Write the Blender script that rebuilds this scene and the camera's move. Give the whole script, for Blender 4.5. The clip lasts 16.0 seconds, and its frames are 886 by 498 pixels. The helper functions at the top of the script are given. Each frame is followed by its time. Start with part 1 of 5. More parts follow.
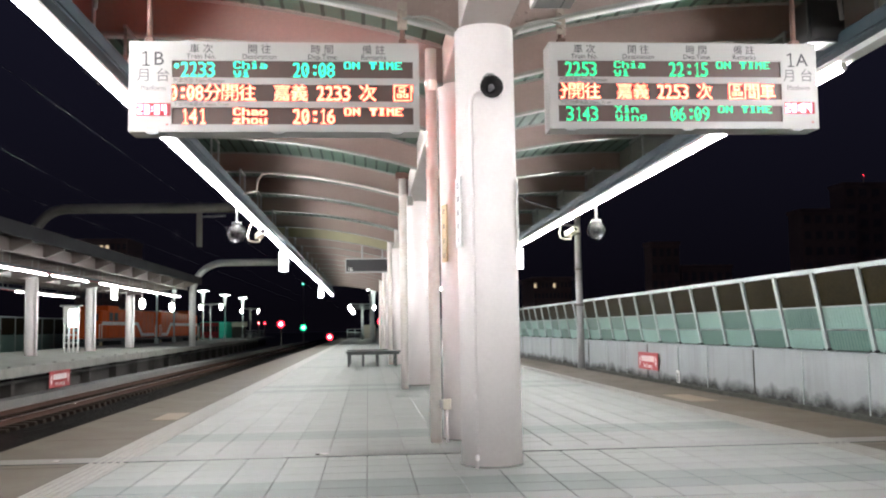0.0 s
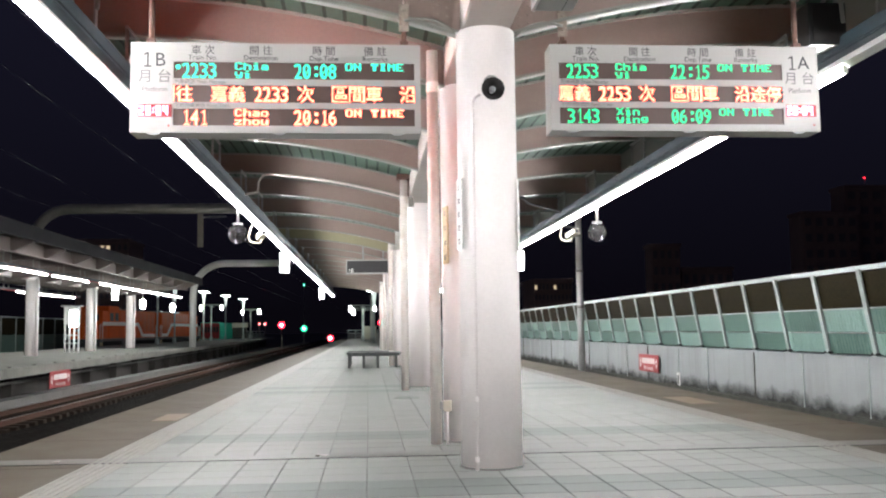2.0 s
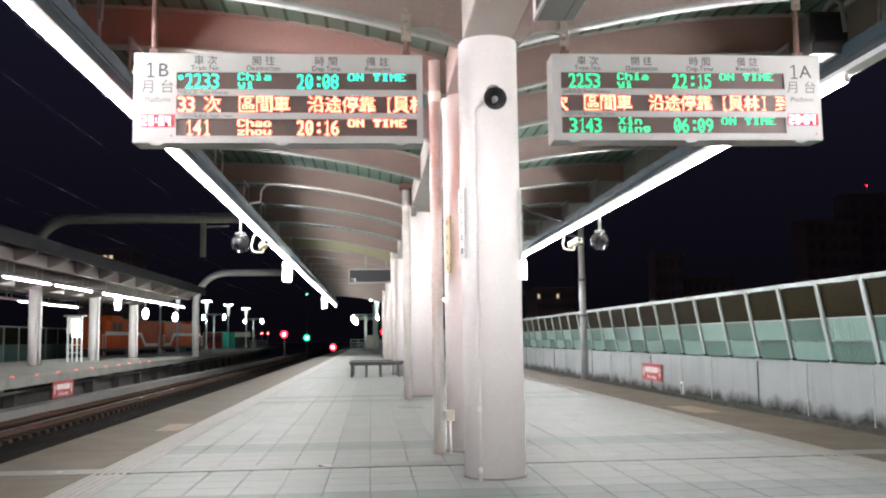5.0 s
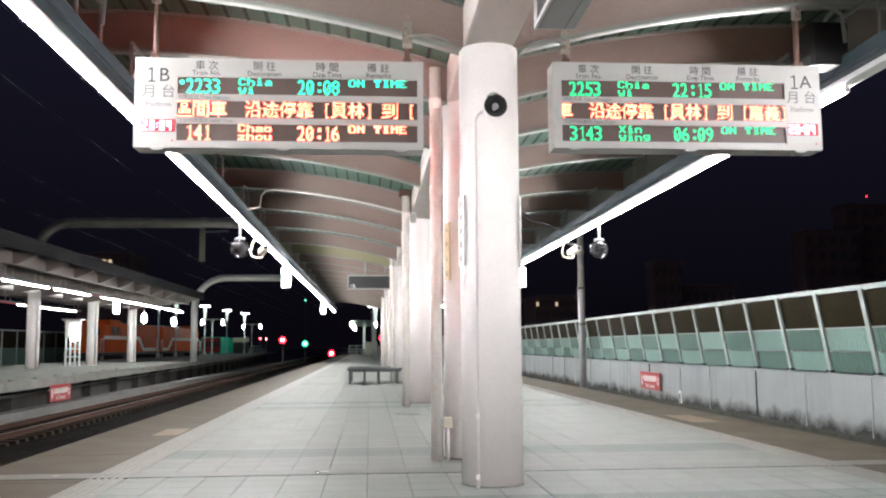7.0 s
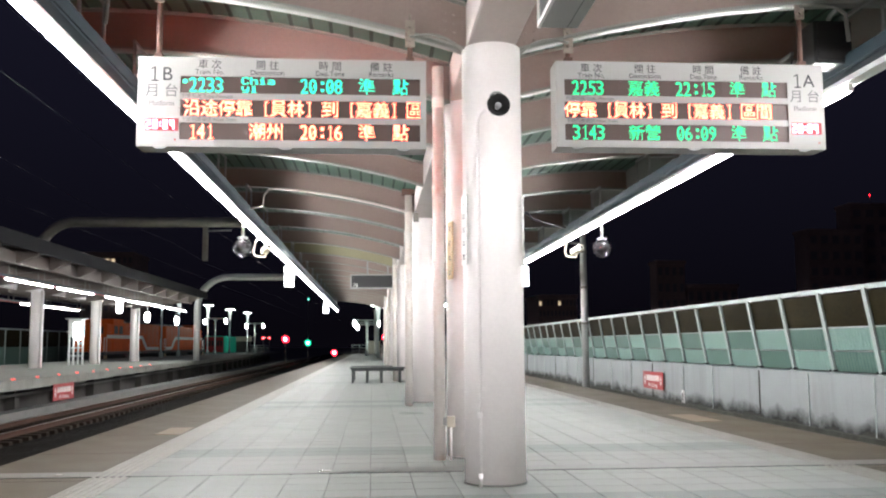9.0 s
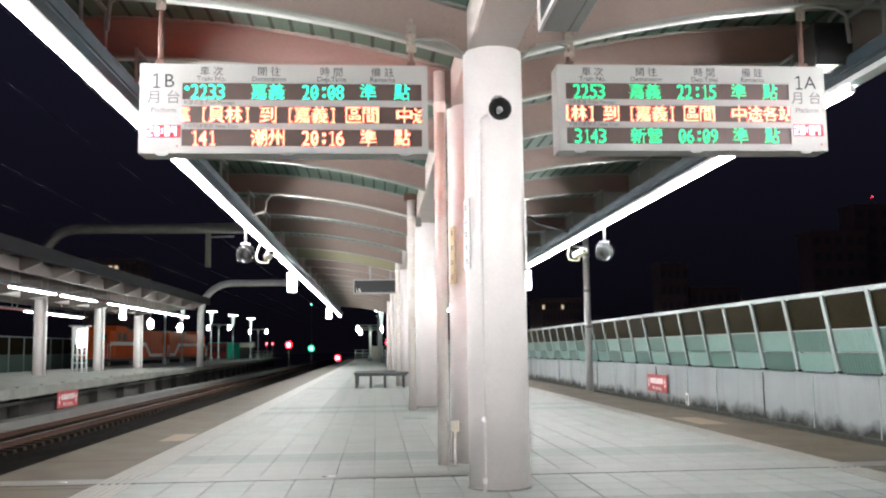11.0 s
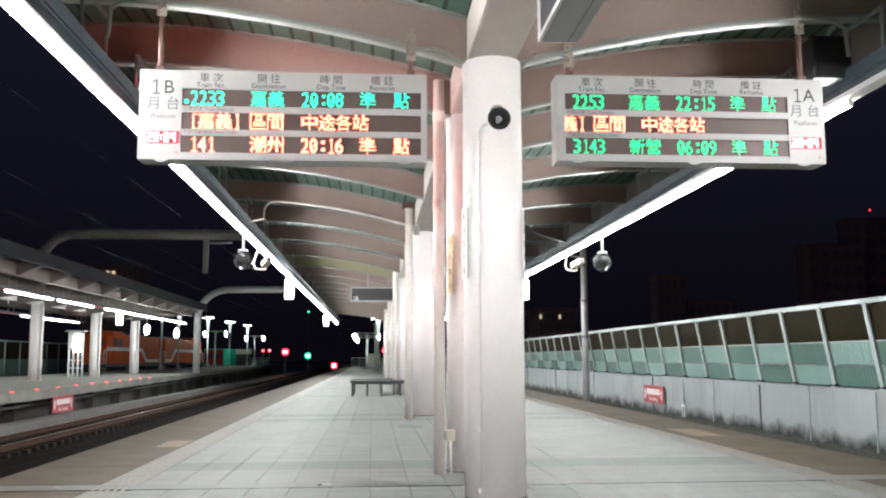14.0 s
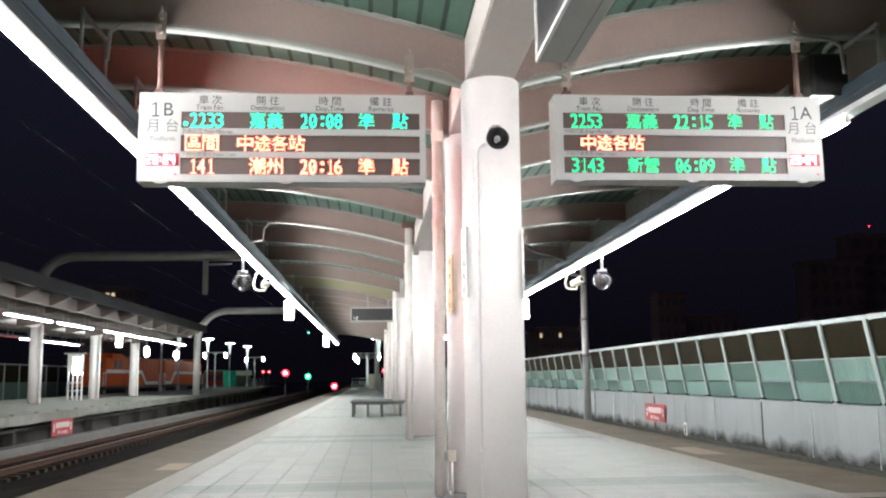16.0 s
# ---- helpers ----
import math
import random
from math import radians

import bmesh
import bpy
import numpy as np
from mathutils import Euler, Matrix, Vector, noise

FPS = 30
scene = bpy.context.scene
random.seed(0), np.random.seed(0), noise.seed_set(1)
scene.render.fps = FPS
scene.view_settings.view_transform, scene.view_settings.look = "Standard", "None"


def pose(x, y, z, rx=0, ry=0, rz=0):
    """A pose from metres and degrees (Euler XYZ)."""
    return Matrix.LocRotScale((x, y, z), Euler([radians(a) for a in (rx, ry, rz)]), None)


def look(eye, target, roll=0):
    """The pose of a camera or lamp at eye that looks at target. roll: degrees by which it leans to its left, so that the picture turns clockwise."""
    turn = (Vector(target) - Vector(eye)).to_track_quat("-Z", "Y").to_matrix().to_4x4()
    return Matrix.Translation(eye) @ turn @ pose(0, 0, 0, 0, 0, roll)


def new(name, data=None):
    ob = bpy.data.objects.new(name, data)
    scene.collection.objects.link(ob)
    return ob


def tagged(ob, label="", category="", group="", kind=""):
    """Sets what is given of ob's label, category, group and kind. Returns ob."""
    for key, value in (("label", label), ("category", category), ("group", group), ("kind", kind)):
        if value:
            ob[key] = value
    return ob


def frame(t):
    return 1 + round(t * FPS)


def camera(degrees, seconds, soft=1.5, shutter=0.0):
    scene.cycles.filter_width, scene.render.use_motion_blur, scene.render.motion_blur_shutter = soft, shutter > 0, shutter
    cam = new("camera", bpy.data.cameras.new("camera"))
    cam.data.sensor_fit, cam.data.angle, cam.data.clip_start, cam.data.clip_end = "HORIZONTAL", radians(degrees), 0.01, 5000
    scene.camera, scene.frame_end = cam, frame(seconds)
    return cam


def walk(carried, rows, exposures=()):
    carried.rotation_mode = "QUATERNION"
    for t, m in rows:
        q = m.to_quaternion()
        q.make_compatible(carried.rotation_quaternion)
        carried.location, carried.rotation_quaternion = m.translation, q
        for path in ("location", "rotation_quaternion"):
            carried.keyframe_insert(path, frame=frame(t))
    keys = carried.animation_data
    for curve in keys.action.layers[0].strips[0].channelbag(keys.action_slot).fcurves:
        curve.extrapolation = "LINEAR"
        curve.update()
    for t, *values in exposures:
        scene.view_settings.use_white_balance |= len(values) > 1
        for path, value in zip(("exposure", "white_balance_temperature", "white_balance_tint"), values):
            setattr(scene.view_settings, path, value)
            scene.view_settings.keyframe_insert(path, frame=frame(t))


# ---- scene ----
cam = camera(51.2, 16.0, soft=2.1)


def aim(yaw, tilt, lean, z):
    """The camera's pose: it looks along +y, turned right by yaw, up by tilt, leaning by lean (degrees)."""
    a, b = radians(yaw), radians(tilt)
    eye = Vector((0.0, 0.0, z))
    way = Vector((math.sin(a) * math.cos(b), math.cos(a) * math.cos(b), math.sin(b)))
    return look(eye, eye + way, -lean)


# seconds, turn, tilt, lean, height of the held camera
HELD = (
    (0, 4.706, 4.856, 0.949, 1.1000),
    (0.5, 4.751, 4.843, 0.819, 1.1018),
    (1, 4.738, 4.922, 0.776, 1.1007),
    (1.5, 4.703, 5.043, 0.721, 1.1039),
    (2, 4.656, 4.945, 0.762, 1.1029),
    (2.5, 4.770, 5.225, 0.942, 1.1031),
    (3, 4.590, 5.393, 1.081, 1.1061),
    (3.5, 4.506, 5.357, 0.940, 1.1040),
    (4, 4.493, 5.365, 0.890, 1.1052),
    (6.5, 4.572, 5.857, 0.585, 1.1093),
    (7, 4.552, 5.929, 0.382, 1.1066),
    (7.5, 4.488, 5.865, 0.329, 1.1053),
    (8, 4.479, 5.797, 0.279, 1.1033),
    (8.5, 4.396, 5.808, 0.214, 1.1077),
    (9, 4.379, 5.889, 0.343, 1.1042),
    (11.5, 4.204, 6.196, 0.788, 1.1052),
    (12, 4.252, 6.240, 0.514, 1.1051),
    (12.5, 4.320, 6.345, 0.435, 1.1074),
    (13, 4.475, 6.519, 0.297, 1.1040),
    (13.5, 4.367, 6.661, 0.162, 1.1048),
    (14, 4.358, 6.696, 0.190, 1.1065),
    (14.5, 4.279, 6.735, 0.348, 1.1081),
    (15, 4.356, 7.034, 0.670, 1.1091),
    (15.5, 4.405, 7.693, 1.011, 1.1091),
    (16, 4.392, 7.897, 0.651, 1.1105),
)
walk(cam, [(t, aim(y, p, r, z)) for t, y, p, r, z in HELD],
     ((0.0, 0.0, 6500, 10), (8.0, 0.02, 6490, 9.5), (11.5, 0.04, 6440, 7.5), (14.5, 0.05, 6400, 6.5), (16.0, 0.08, 6420, 7)))

# ---- night sky, exposure ----
world = bpy.data.worlds.new("night_sky")
scene.world = world
world.use_nodes = True
wn, wl = world.node_tree.nodes, world.node_tree.links
w_co, w_sep, w_ramp = wn.new("ShaderNodeTexCoord"), wn.new("ShaderNodeSeparateXYZ"), wn.new("ShaderNodeValToRGB")
wl.new(w_co.outputs["Generated"], w_sep.inputs[0])
wl.new(w_sep.outputs["Z"], w_ramp.inputs[0])
w_ramp.color_ramp.elements[0].position, w_ramp.color_ramp.elements[0].color = 0.02, (0.0026, 0.0022, 0.0040, 1)
w_ramp.color_ramp.elements[1].position, w_ramp.color_ramp.elements[1].color = 0.6, (0.012, 0.012, 0.026, 1)
wl.new(w_ramp.outputs[0], wn["Background"].inputs[0])
wn["Background"].inputs[1].default_value = 1.0
scene.view_settings.exposure = 0.0

TUBE_POWER = 242.0      # fluorescent tubes
LED_POWER = 7.0        # matrix displays


# ---- materials ----
def nodes_of(name):
    m = bpy.data.materials.new(name)
    m.use_nodes = True
    return m, m.node_tree.nodes, m.node_tree.links


def mat(name, color, rough=0.6, metal=0.0, var=0.12, scale=3.0, grain=60.0, bump=0.15, dist=0.004, stain=None, stain_amt=0.0, per=0.0, spec=0.5, squash=None):
    """A surface with broad blotches, fine grain and relief; stain: a second colour in patches."""
    m, n, l = nodes_of(name)
    b = n["Principled BSDF"]
    b.inputs["Roughness"].default_value = rough
    b.inputs["Metallic"].default_value = metal
    b.inputs["Specular IOR Level"].default_value = spec
    tc = n.new("ShaderNodeTexCoord")
    n1 = n.new("ShaderNodeTexNoise")
    n1.inputs["Scale"].default_value = scale
    n1.inputs["Detail"].default_value = 6
    n2 = n.new("ShaderNodeTexNoise")
    n2.inputs["Scale"].default_value = grain
    n2.inputs["Detail"].default_value = 3
    for q in (n1, n2):
        l.new(tc.outputs["Object"], q.inputs["Vector"])
    add = n.new("ShaderNodeMath")
    add.operation = "MULTIPLY_ADD"
    add.inputs[1].default_value = 0.45
    l.new(n2.outputs["Fac"], add.inputs[0])
    mul = n.new("ShaderNodeMath")
    mul.operation = "MULTIPLY"
    mul.inputs[1].default_value = 0.55
    l.new(n1.outputs["Fac"], mul.inputs[0])
    l.new(mul.outputs[0], add.inputs[2])
    ramp = n.new("ShaderNodeValToRGB")
    lo = [max(0, c * (1 - 1.6 * var)) for c in color]
    hi = [min(1, c * (1 + 1.6 * var)) for c in color]
    ramp.color_ramp.elements[0].position, ramp.color_ramp.elements[1].position = 0.3, 0.7
    ramp.color_ramp.elements[0].color = (*lo, 1)
    ramp.color_ramp.elements[1].color = (*hi, 1)
    l.new(add.outputs[0], ramp.inputs[0])
    out = ramp.outputs[0]
    if stain:
        n3 = n.new("ShaderNodeTexNoise")
        n3.inputs["Scale"].default_value = scale * 0.7
        n3.inputs["Detail"].default_value = 8
        n3.inputs["Roughness"].default_value = 0.7
        if squash:
            mp = n.new("ShaderNodeMapping")
            mp.inputs["Scale"].default_value = squash
            l.new(tc.outputs["Object"], mp.inputs["Vector"])
            l.new(mp.outputs[0], n3.inputs["Vector"])
        else:
            l.new(tc.outputs["Object"], n3.inputs["Vector"])
        r3 = n.new("ShaderNodeMapRange")
        r3.inputs[1].default_value, r3.inputs[2].default_value = 0.5, 0.72
        r3.inputs[4].default_value = stain_amt
        l.new(n3.outputs["Fac"], r3.inputs[0])
        mx = n.new("ShaderNodeMix")
        mx.data_type = "RGBA"
        l.new(r3.outputs[0], mx.inputs[0])
        l.new(out, mx.inputs[6])
        mx.inputs[7].default_value = (*stain, 1)
        out = mx.outputs[2]
    if per:
        oi = n.new("ShaderNodeObjectInfo")
        ge = n.new("ShaderNodeNewGeometry")
        sm = n.new("ShaderNodeMath")
        sm.operation = "ADD"
        l.new(oi.outputs["Random"], sm.inputs[0])
        l.new(ge.outputs["Random Per Island"], sm.inputs[1])
        fr = n.new("ShaderNodeMath")
        fr.operation = "FRACT"
        l.new(sm.outputs[0], fr.inputs[0])
        mr = n.new("ShaderNodeMapRange")
        mr.inputs[3].default_value, mr.inputs[4].default_value = 1 - per, 1 + per
        l.new(fr.outputs[0], mr.inputs[0])
        hs = n.new("ShaderNodeHueSaturation")
        l.new(mr.outputs[0], hs.inputs["Value"])
        l.new(out, hs.inputs["Color"])
        out = hs.outputs[0]
    l.new(out, b.inputs["Base Color"])
    rr = n.new("ShaderNodeMapRange")
    rr.inputs[3].default_value, rr.inputs[4].default_value = max(0.02, rough - 0.12), min(1, rough + 0.12)
    l.new(n1.outputs["Fac"], rr.inputs[0])
    l.new(rr.outputs[0], b.inputs["Roughness"])
    if bump:
        bp = n.new("ShaderNodeBump")
        bp.inputs["Strength"].default_value = bump
        bp.inputs["Distance"].default_value = dist
        l.new(add.outputs[0], bp.inputs["Height"])
        l.new(bp.outputs[0], b.inputs["Normal"])
    return m


def glow(name, color, power, base=(0.02, 0.02, 0.02)):
    m, n, l = nodes_of(name)
    b = n["Principled BSDF"]
    b.inputs["Base Color"].default_value = (*base, 1)
    b.inputs["Emission Color"].default_value = (*color, 1)
    b.inputs["Emission Strength"].default_value = power
    return m


M_PAINT = mat("white_column_paint", (0.90, 0.845, 0.835), 0.55, spec=0.25, var=0.03, scale=1.2, grain=40, bump=0.08, stain=(0.76, 0.62, 0.57), stain_amt=0.3)
# pinker than the paint: the boards' red light is partly in the colour
M_RIB = mat("red_tinged_steel_paint", (0.275, 0.204, 0.180), 0.5, var=0.05, scale=0.9, grain=30, bump=0.08, stain=(0.206, 0.142, 0.116), stain_amt=0.4)
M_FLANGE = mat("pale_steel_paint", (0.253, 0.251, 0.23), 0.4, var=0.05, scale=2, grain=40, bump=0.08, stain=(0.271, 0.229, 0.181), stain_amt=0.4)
M_DECK = mat("green_roof_sheet", (0.073, 0.142, 0.107), 0.5, var=0.12, scale=2, grain=30)
M_TILE = mat("grey_floor_tile", (0.155, 0.162, 0.153), 0.62, var=0.07, scale=3, grain=180, bump=0.12, dist=0.002, stain=(0.122, 0.117, 0.112), stain_amt=0.45, per=0.06, spec=0.35)
M_TILED = mat("dark_floor_tile", (0.0928, 0.105, 0.1), 0.62, var=0.07, scale=3, grain=180, bump=0.12, dist=0.002, per=0.06)
M_DRAIN = mat("dull_drain_steel", (0.0953, 0.0953, 0.0919), 0.5, 0.3, var=0.2, scale=6, grain=50, bump=0.2)
M_MASTP = mat("pale_galvanised_mast", (0.429, 0.429, 0.42), 0.55, 0.1, var=0.1, scale=2, grain=30)
M_SEAM = mat("dark_roof_seam", (0.02, 0.045, 0.035), 0.6, var=0.1)
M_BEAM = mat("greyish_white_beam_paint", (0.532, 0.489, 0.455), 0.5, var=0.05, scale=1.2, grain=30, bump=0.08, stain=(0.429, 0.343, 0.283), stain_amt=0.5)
M_BLDGW = mat("unlit_window", (0.10, 0.075, 0.085), 0.4, var=0.1)
M_RIBY = mat("yellowish_steel", (0.309, 0.279, 0.172), 0.5, var=0.08, scale=1, grain=30)
M_GUIDE = mat("grey_guide_strip", (0.157, 0.152, 0.137), 0.55, var=0.08, scale=3, grain=120, bump=0.15)
# red panel paints the halo around the clock digits
M_CLOCK = mat("clock_glow_panel", (0.3, 0.0128, 0.0258), 0.4, var=0.05)
M_JOINT = mat("tile_joint", (0.0996, 0.0961, 0.0928), 0.85, var=0.2, scale=4, grain=90)
M_BEIGE = mat("beige_platform_edge", (0.0515, 0.0404, 0.0266), 0.6, spec=0.2, var=0.1, scale=1.5, grain=150, bump=0.2, stain=(0.0636, 0.0515, 0.0369), stain_amt=0.5)
M_CONC = mat("platform_concrete", (0.139, 0.136, 0.127), 0.8, var=0.15, scale=1.2, grain=50, bump=0.3, stain=(0.0824, 0.0824, 0.0756), stain_amt=0.6)
M_SLAB = mat("opposite_slab_concrete", (0.225, 0.222, 0.20), 0.8, var=0.18, scale=1.2, grain=30, bump=0.3, stain=(0.10, 0.10, 0.09), stain_amt=0.7)
M_DARKCONC = mat("dark_concrete", (0.052, 0.048, 0.043), 0.9, var=0.25, scale=2, grain=40, bump=0.3)
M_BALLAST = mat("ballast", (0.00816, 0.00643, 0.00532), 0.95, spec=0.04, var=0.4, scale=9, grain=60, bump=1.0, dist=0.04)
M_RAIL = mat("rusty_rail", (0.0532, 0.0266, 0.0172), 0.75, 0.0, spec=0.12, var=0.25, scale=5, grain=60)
M_RAILTOP = mat("polished_rail_head", (0.112, 0.0859, 0.073), 0.3, 1.0, var=0.1, scale=5, grain=60)
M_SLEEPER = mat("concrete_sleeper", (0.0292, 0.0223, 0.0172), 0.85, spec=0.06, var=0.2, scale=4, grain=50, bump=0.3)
M_WALL = mat("white_parapet_paint", (0.288, 0.309, 0.312), 0.75, var=0.08, scale=0.8, grain=30, bump=0.2, stain=(0.163, 0.167, 0.163), stain_amt=0.55, squash=(1.0, 2.6, 0.22))
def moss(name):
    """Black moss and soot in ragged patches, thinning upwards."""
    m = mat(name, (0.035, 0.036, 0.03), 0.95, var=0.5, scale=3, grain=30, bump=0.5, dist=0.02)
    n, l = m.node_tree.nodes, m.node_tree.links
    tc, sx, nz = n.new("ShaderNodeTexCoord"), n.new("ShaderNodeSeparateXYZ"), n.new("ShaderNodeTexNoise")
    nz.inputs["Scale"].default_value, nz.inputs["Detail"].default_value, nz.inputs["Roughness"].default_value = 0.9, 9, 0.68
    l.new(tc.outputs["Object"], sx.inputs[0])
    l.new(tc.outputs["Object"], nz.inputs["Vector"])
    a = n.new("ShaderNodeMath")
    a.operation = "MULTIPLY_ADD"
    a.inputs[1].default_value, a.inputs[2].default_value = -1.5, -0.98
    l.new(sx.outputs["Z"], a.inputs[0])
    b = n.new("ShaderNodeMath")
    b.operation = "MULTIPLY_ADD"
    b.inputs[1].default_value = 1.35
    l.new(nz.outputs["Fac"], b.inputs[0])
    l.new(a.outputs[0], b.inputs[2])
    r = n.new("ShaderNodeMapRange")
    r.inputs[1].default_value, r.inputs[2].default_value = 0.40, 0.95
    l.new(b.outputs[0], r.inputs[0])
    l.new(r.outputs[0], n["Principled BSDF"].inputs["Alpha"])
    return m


# near black for an overhang no lamp reaches: its shade is the colour
M_FASCIA = mat("unlit_fascia_sheet", (0.012, 0.0115, 0.014), 0.7, var=0.2, scale=1, grain=20, spec=0.12)
# ribs darkened: the shielded tubes' weak light is put into the colour
M_RIBFAR = mat("dim_lit_canopy_steel", (0.156, 0.127, 0.114), 0.6, var=0.08, scale=1, grain=20)
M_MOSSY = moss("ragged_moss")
M_WALLFOOT = mat("black_wall_foot", (0.035, 0.036, 0.03), 0.95, var=0.5, scale=3, grain=30, bump=0.5, dist=0.02)
M_POST = mat("pale_green_steel", (0.371, 0.42, 0.409), 0.45, var=0.06, scale=3, grain=30)
M_SIGN = mat("white_sign_case", (0.357, 0.346, 0.334), 0.4, var=0.02, scale=1.5, grain=40, bump=0.03)
# reddish brown holds the lit lamps' spill over the dark screen
M_LEDOFF = mat("lamp_tinted_screen", (0.073, 0.0429, 0.036), 0.5, var=0.1, scale=5, grain=200)
M_INK = mat("dark_sign_print", (0.03, 0.03, 0.035), 0.6, var=0.1)
M_INKG = mat("grey_sign_print", (0.11, 0.11, 0.115), 0.6, var=0.1)
M_RUST = mat("rust_brown_bracket", (0.137, 0.0773, 0.0601), 0.7, 0.2, var=0.25, scale=12, grain=60)
M_BLACK = mat("black_plastic", (0.02, 0.02, 0.022), 0.45, var=0.15, scale=10, grain=60)
M_GREY = mat("grey_metal", (0.33, 0.33, 0.33), 0.4, 0.5, var=0.1, scale=5, grain=40)
M_STEELG = mat("dark_catenary_steel", (0.22, 0.21, 0.19), 0.55, 0.4, var=0.15, scale=2, grain=30)
M_HORN = mat("dark_grey_horn", (0.022, 0.02, 0.02), 0.7, 0.0, var=0.1, scale=8, grain=60)
M_BENCH = mat("dark_bench_timber", (0.05, 0.055, 0.055), 0.45, var=0.2, scale=5, grain=60)
M_TRUNK = mat("bluish_grey_light_channel", (0.0258, 0.0472, 0.0618), 0.5, 0.1, var=0.08, scale=3, grain=40)
M_RED = mat("red_sign_enamel", (0.36, 0.0258, 0.0301), 0.45, var=0.1, scale=4, grain=40)
M_WHITE = mat("white_print", (0.75, 0.74, 0.72), 0.5, var=0.05)
M_ORANGE = mat("orange_locomotive_paint", (0.66, 0.100, 0.014), 0.65, spec=0.25, var=0.1, scale=1, grain=20, stain=(0.170, 0.060, 0.025), stain_amt=0.6)
M_CREAM = mat("cream_paint", (0.532, 0.498, 0.413), 0.5, var=0.06, scale=3, grain=40)
M_BLDG = mat("night_facade", (0.188, 0.12, 0.12), 0.9, var=0.12, scale=0.15, grain=2)
M_GROUND = mat("dark_ground", (0.05, 0.05, 0.045), 0.95, var=0.4, scale=0.3, grain=6)
M_PATCH = mat("worn_beige_slab", (0.142, 0.107, 0.0687), 0.6, var=0.08, scale=2, grain=120, bump=0.2)
M_YELLOW = mat("yellow_plate", (0.60, 0.47, 0.24), 0.5, var=0.08, scale=6, grain=40)
M_BATTEN = mat("white_batten_enamel", (0.78, 0.77, 0.78), 0.4, var=0.03, scale=4, grain=40, bump=0.03)
M_TUBE = glow("fluorescent_tube", (1.0, 0.985, 0.99), TUBE_POWER, (0.8, 0.8, 0.8))
M_LAMP = glow("lamp_globe", (0.9, 1.0, 0.97), 26.0, (0.8, 0.8, 0.8))
M_LEDG = glow("green_led", (0.0, 1.0, 0.33), LED_POWER * 0.25)
M_LEDC = glow("cyan_green_led", (0.02, 1.0, 0.62), LED_POWER * 0.3)
M_POSTLAMP = glow("post_lamp_globe", (0.92, 1.0, 0.90), 95.0, (0.8, 0.8, 0.8))
# driven harder than the front lamps, to throw red on the ribs
M_LEDREAR = glow("boosted_rear_led", (1.0, 0.10, 0.06), LED_POWER * 5.4)
M_LEDR = glow("red_led", (1.0, 0.115, 0.062), LED_POWER * 2.1)
M_LEDP = glow("pink_red_led", (1.0, 0.16, 0.22), LED_POWER * 2.4)
M_SIGR = glow("red_signal_lens", (1.0, 0.012, 0.03), 14.0)
M_CORE = glow("glare_core", (1.0, 0.8, 0.8), 9.0)
M_COREG = glow("green_glare_core", (0.55, 1.0, 0.85), 6.0)
M_SIGG = glow("green_signal_lens", (0.01, 1.0, 0.42), 2.2)


def glass(name, color, rough, trans=0.85):
    m, n, l = nodes_of(name)
    b = n["Principled BSDF"]
    b.inputs["Base Color"].default_value = (*color, 1)
    b.inputs["Roughness"].default_value = rough
    b.inputs["Transmission Weight"].default_value = trans
    b.inputs["IOR"].default_value = 1.3
    return m


M_SMOKED = mat("smoky_brown_sheet", (0.0163, 0.0125, 0.00515), 0.4, var=0.3, scale=0.7, grain=15, bump=0.03, spec=0.03)
M_MINT = mat("mint_green_panel", (0.211, 0.327, 0.289), 0.35, var=0.06, scale=0.9, grain=20, bump=0.05, stain=(0.185, 0.254, 0.229), stain_amt=0.4, per=0.04)
M_MINTD = mat("deep_mint_panel", (0.0961, 0.168, 0.142), 0.35, var=0.07, scale=0.9, grain=20, bump=0.05, per=0.05)
M_LENS = glass("clear_dome", (0.240, 0.240, 0.256), 0.1)


# ---- mesh helpers ----
def box(bm, x0, x1, y0, y1, z0, z1, mi=0, bev=0.0):
    vs = [bm.verts.new((x, y, z)) for x in (x0, x1) for y in (y0, y1) for z in (z0, z1)]
    fs = [bm.faces.new([vs[i] for i in q]) for q in ((0, 1, 3, 2), (4, 6, 7, 5), (0, 4, 5, 1), (2, 3, 7, 6), (0, 2, 6, 4), (1, 5, 7, 3))]
    for f in fs:
        f.material_index = mi
    if bev:
        es = list({e for f in fs for e in f.edges})
        r = bmesh.ops.bevel(bm, geom=es, offset=bev, segments=2, affect="EDGES", profile=0.6)
        for f in r["faces"]:
            f.material_index = mi
    return vs


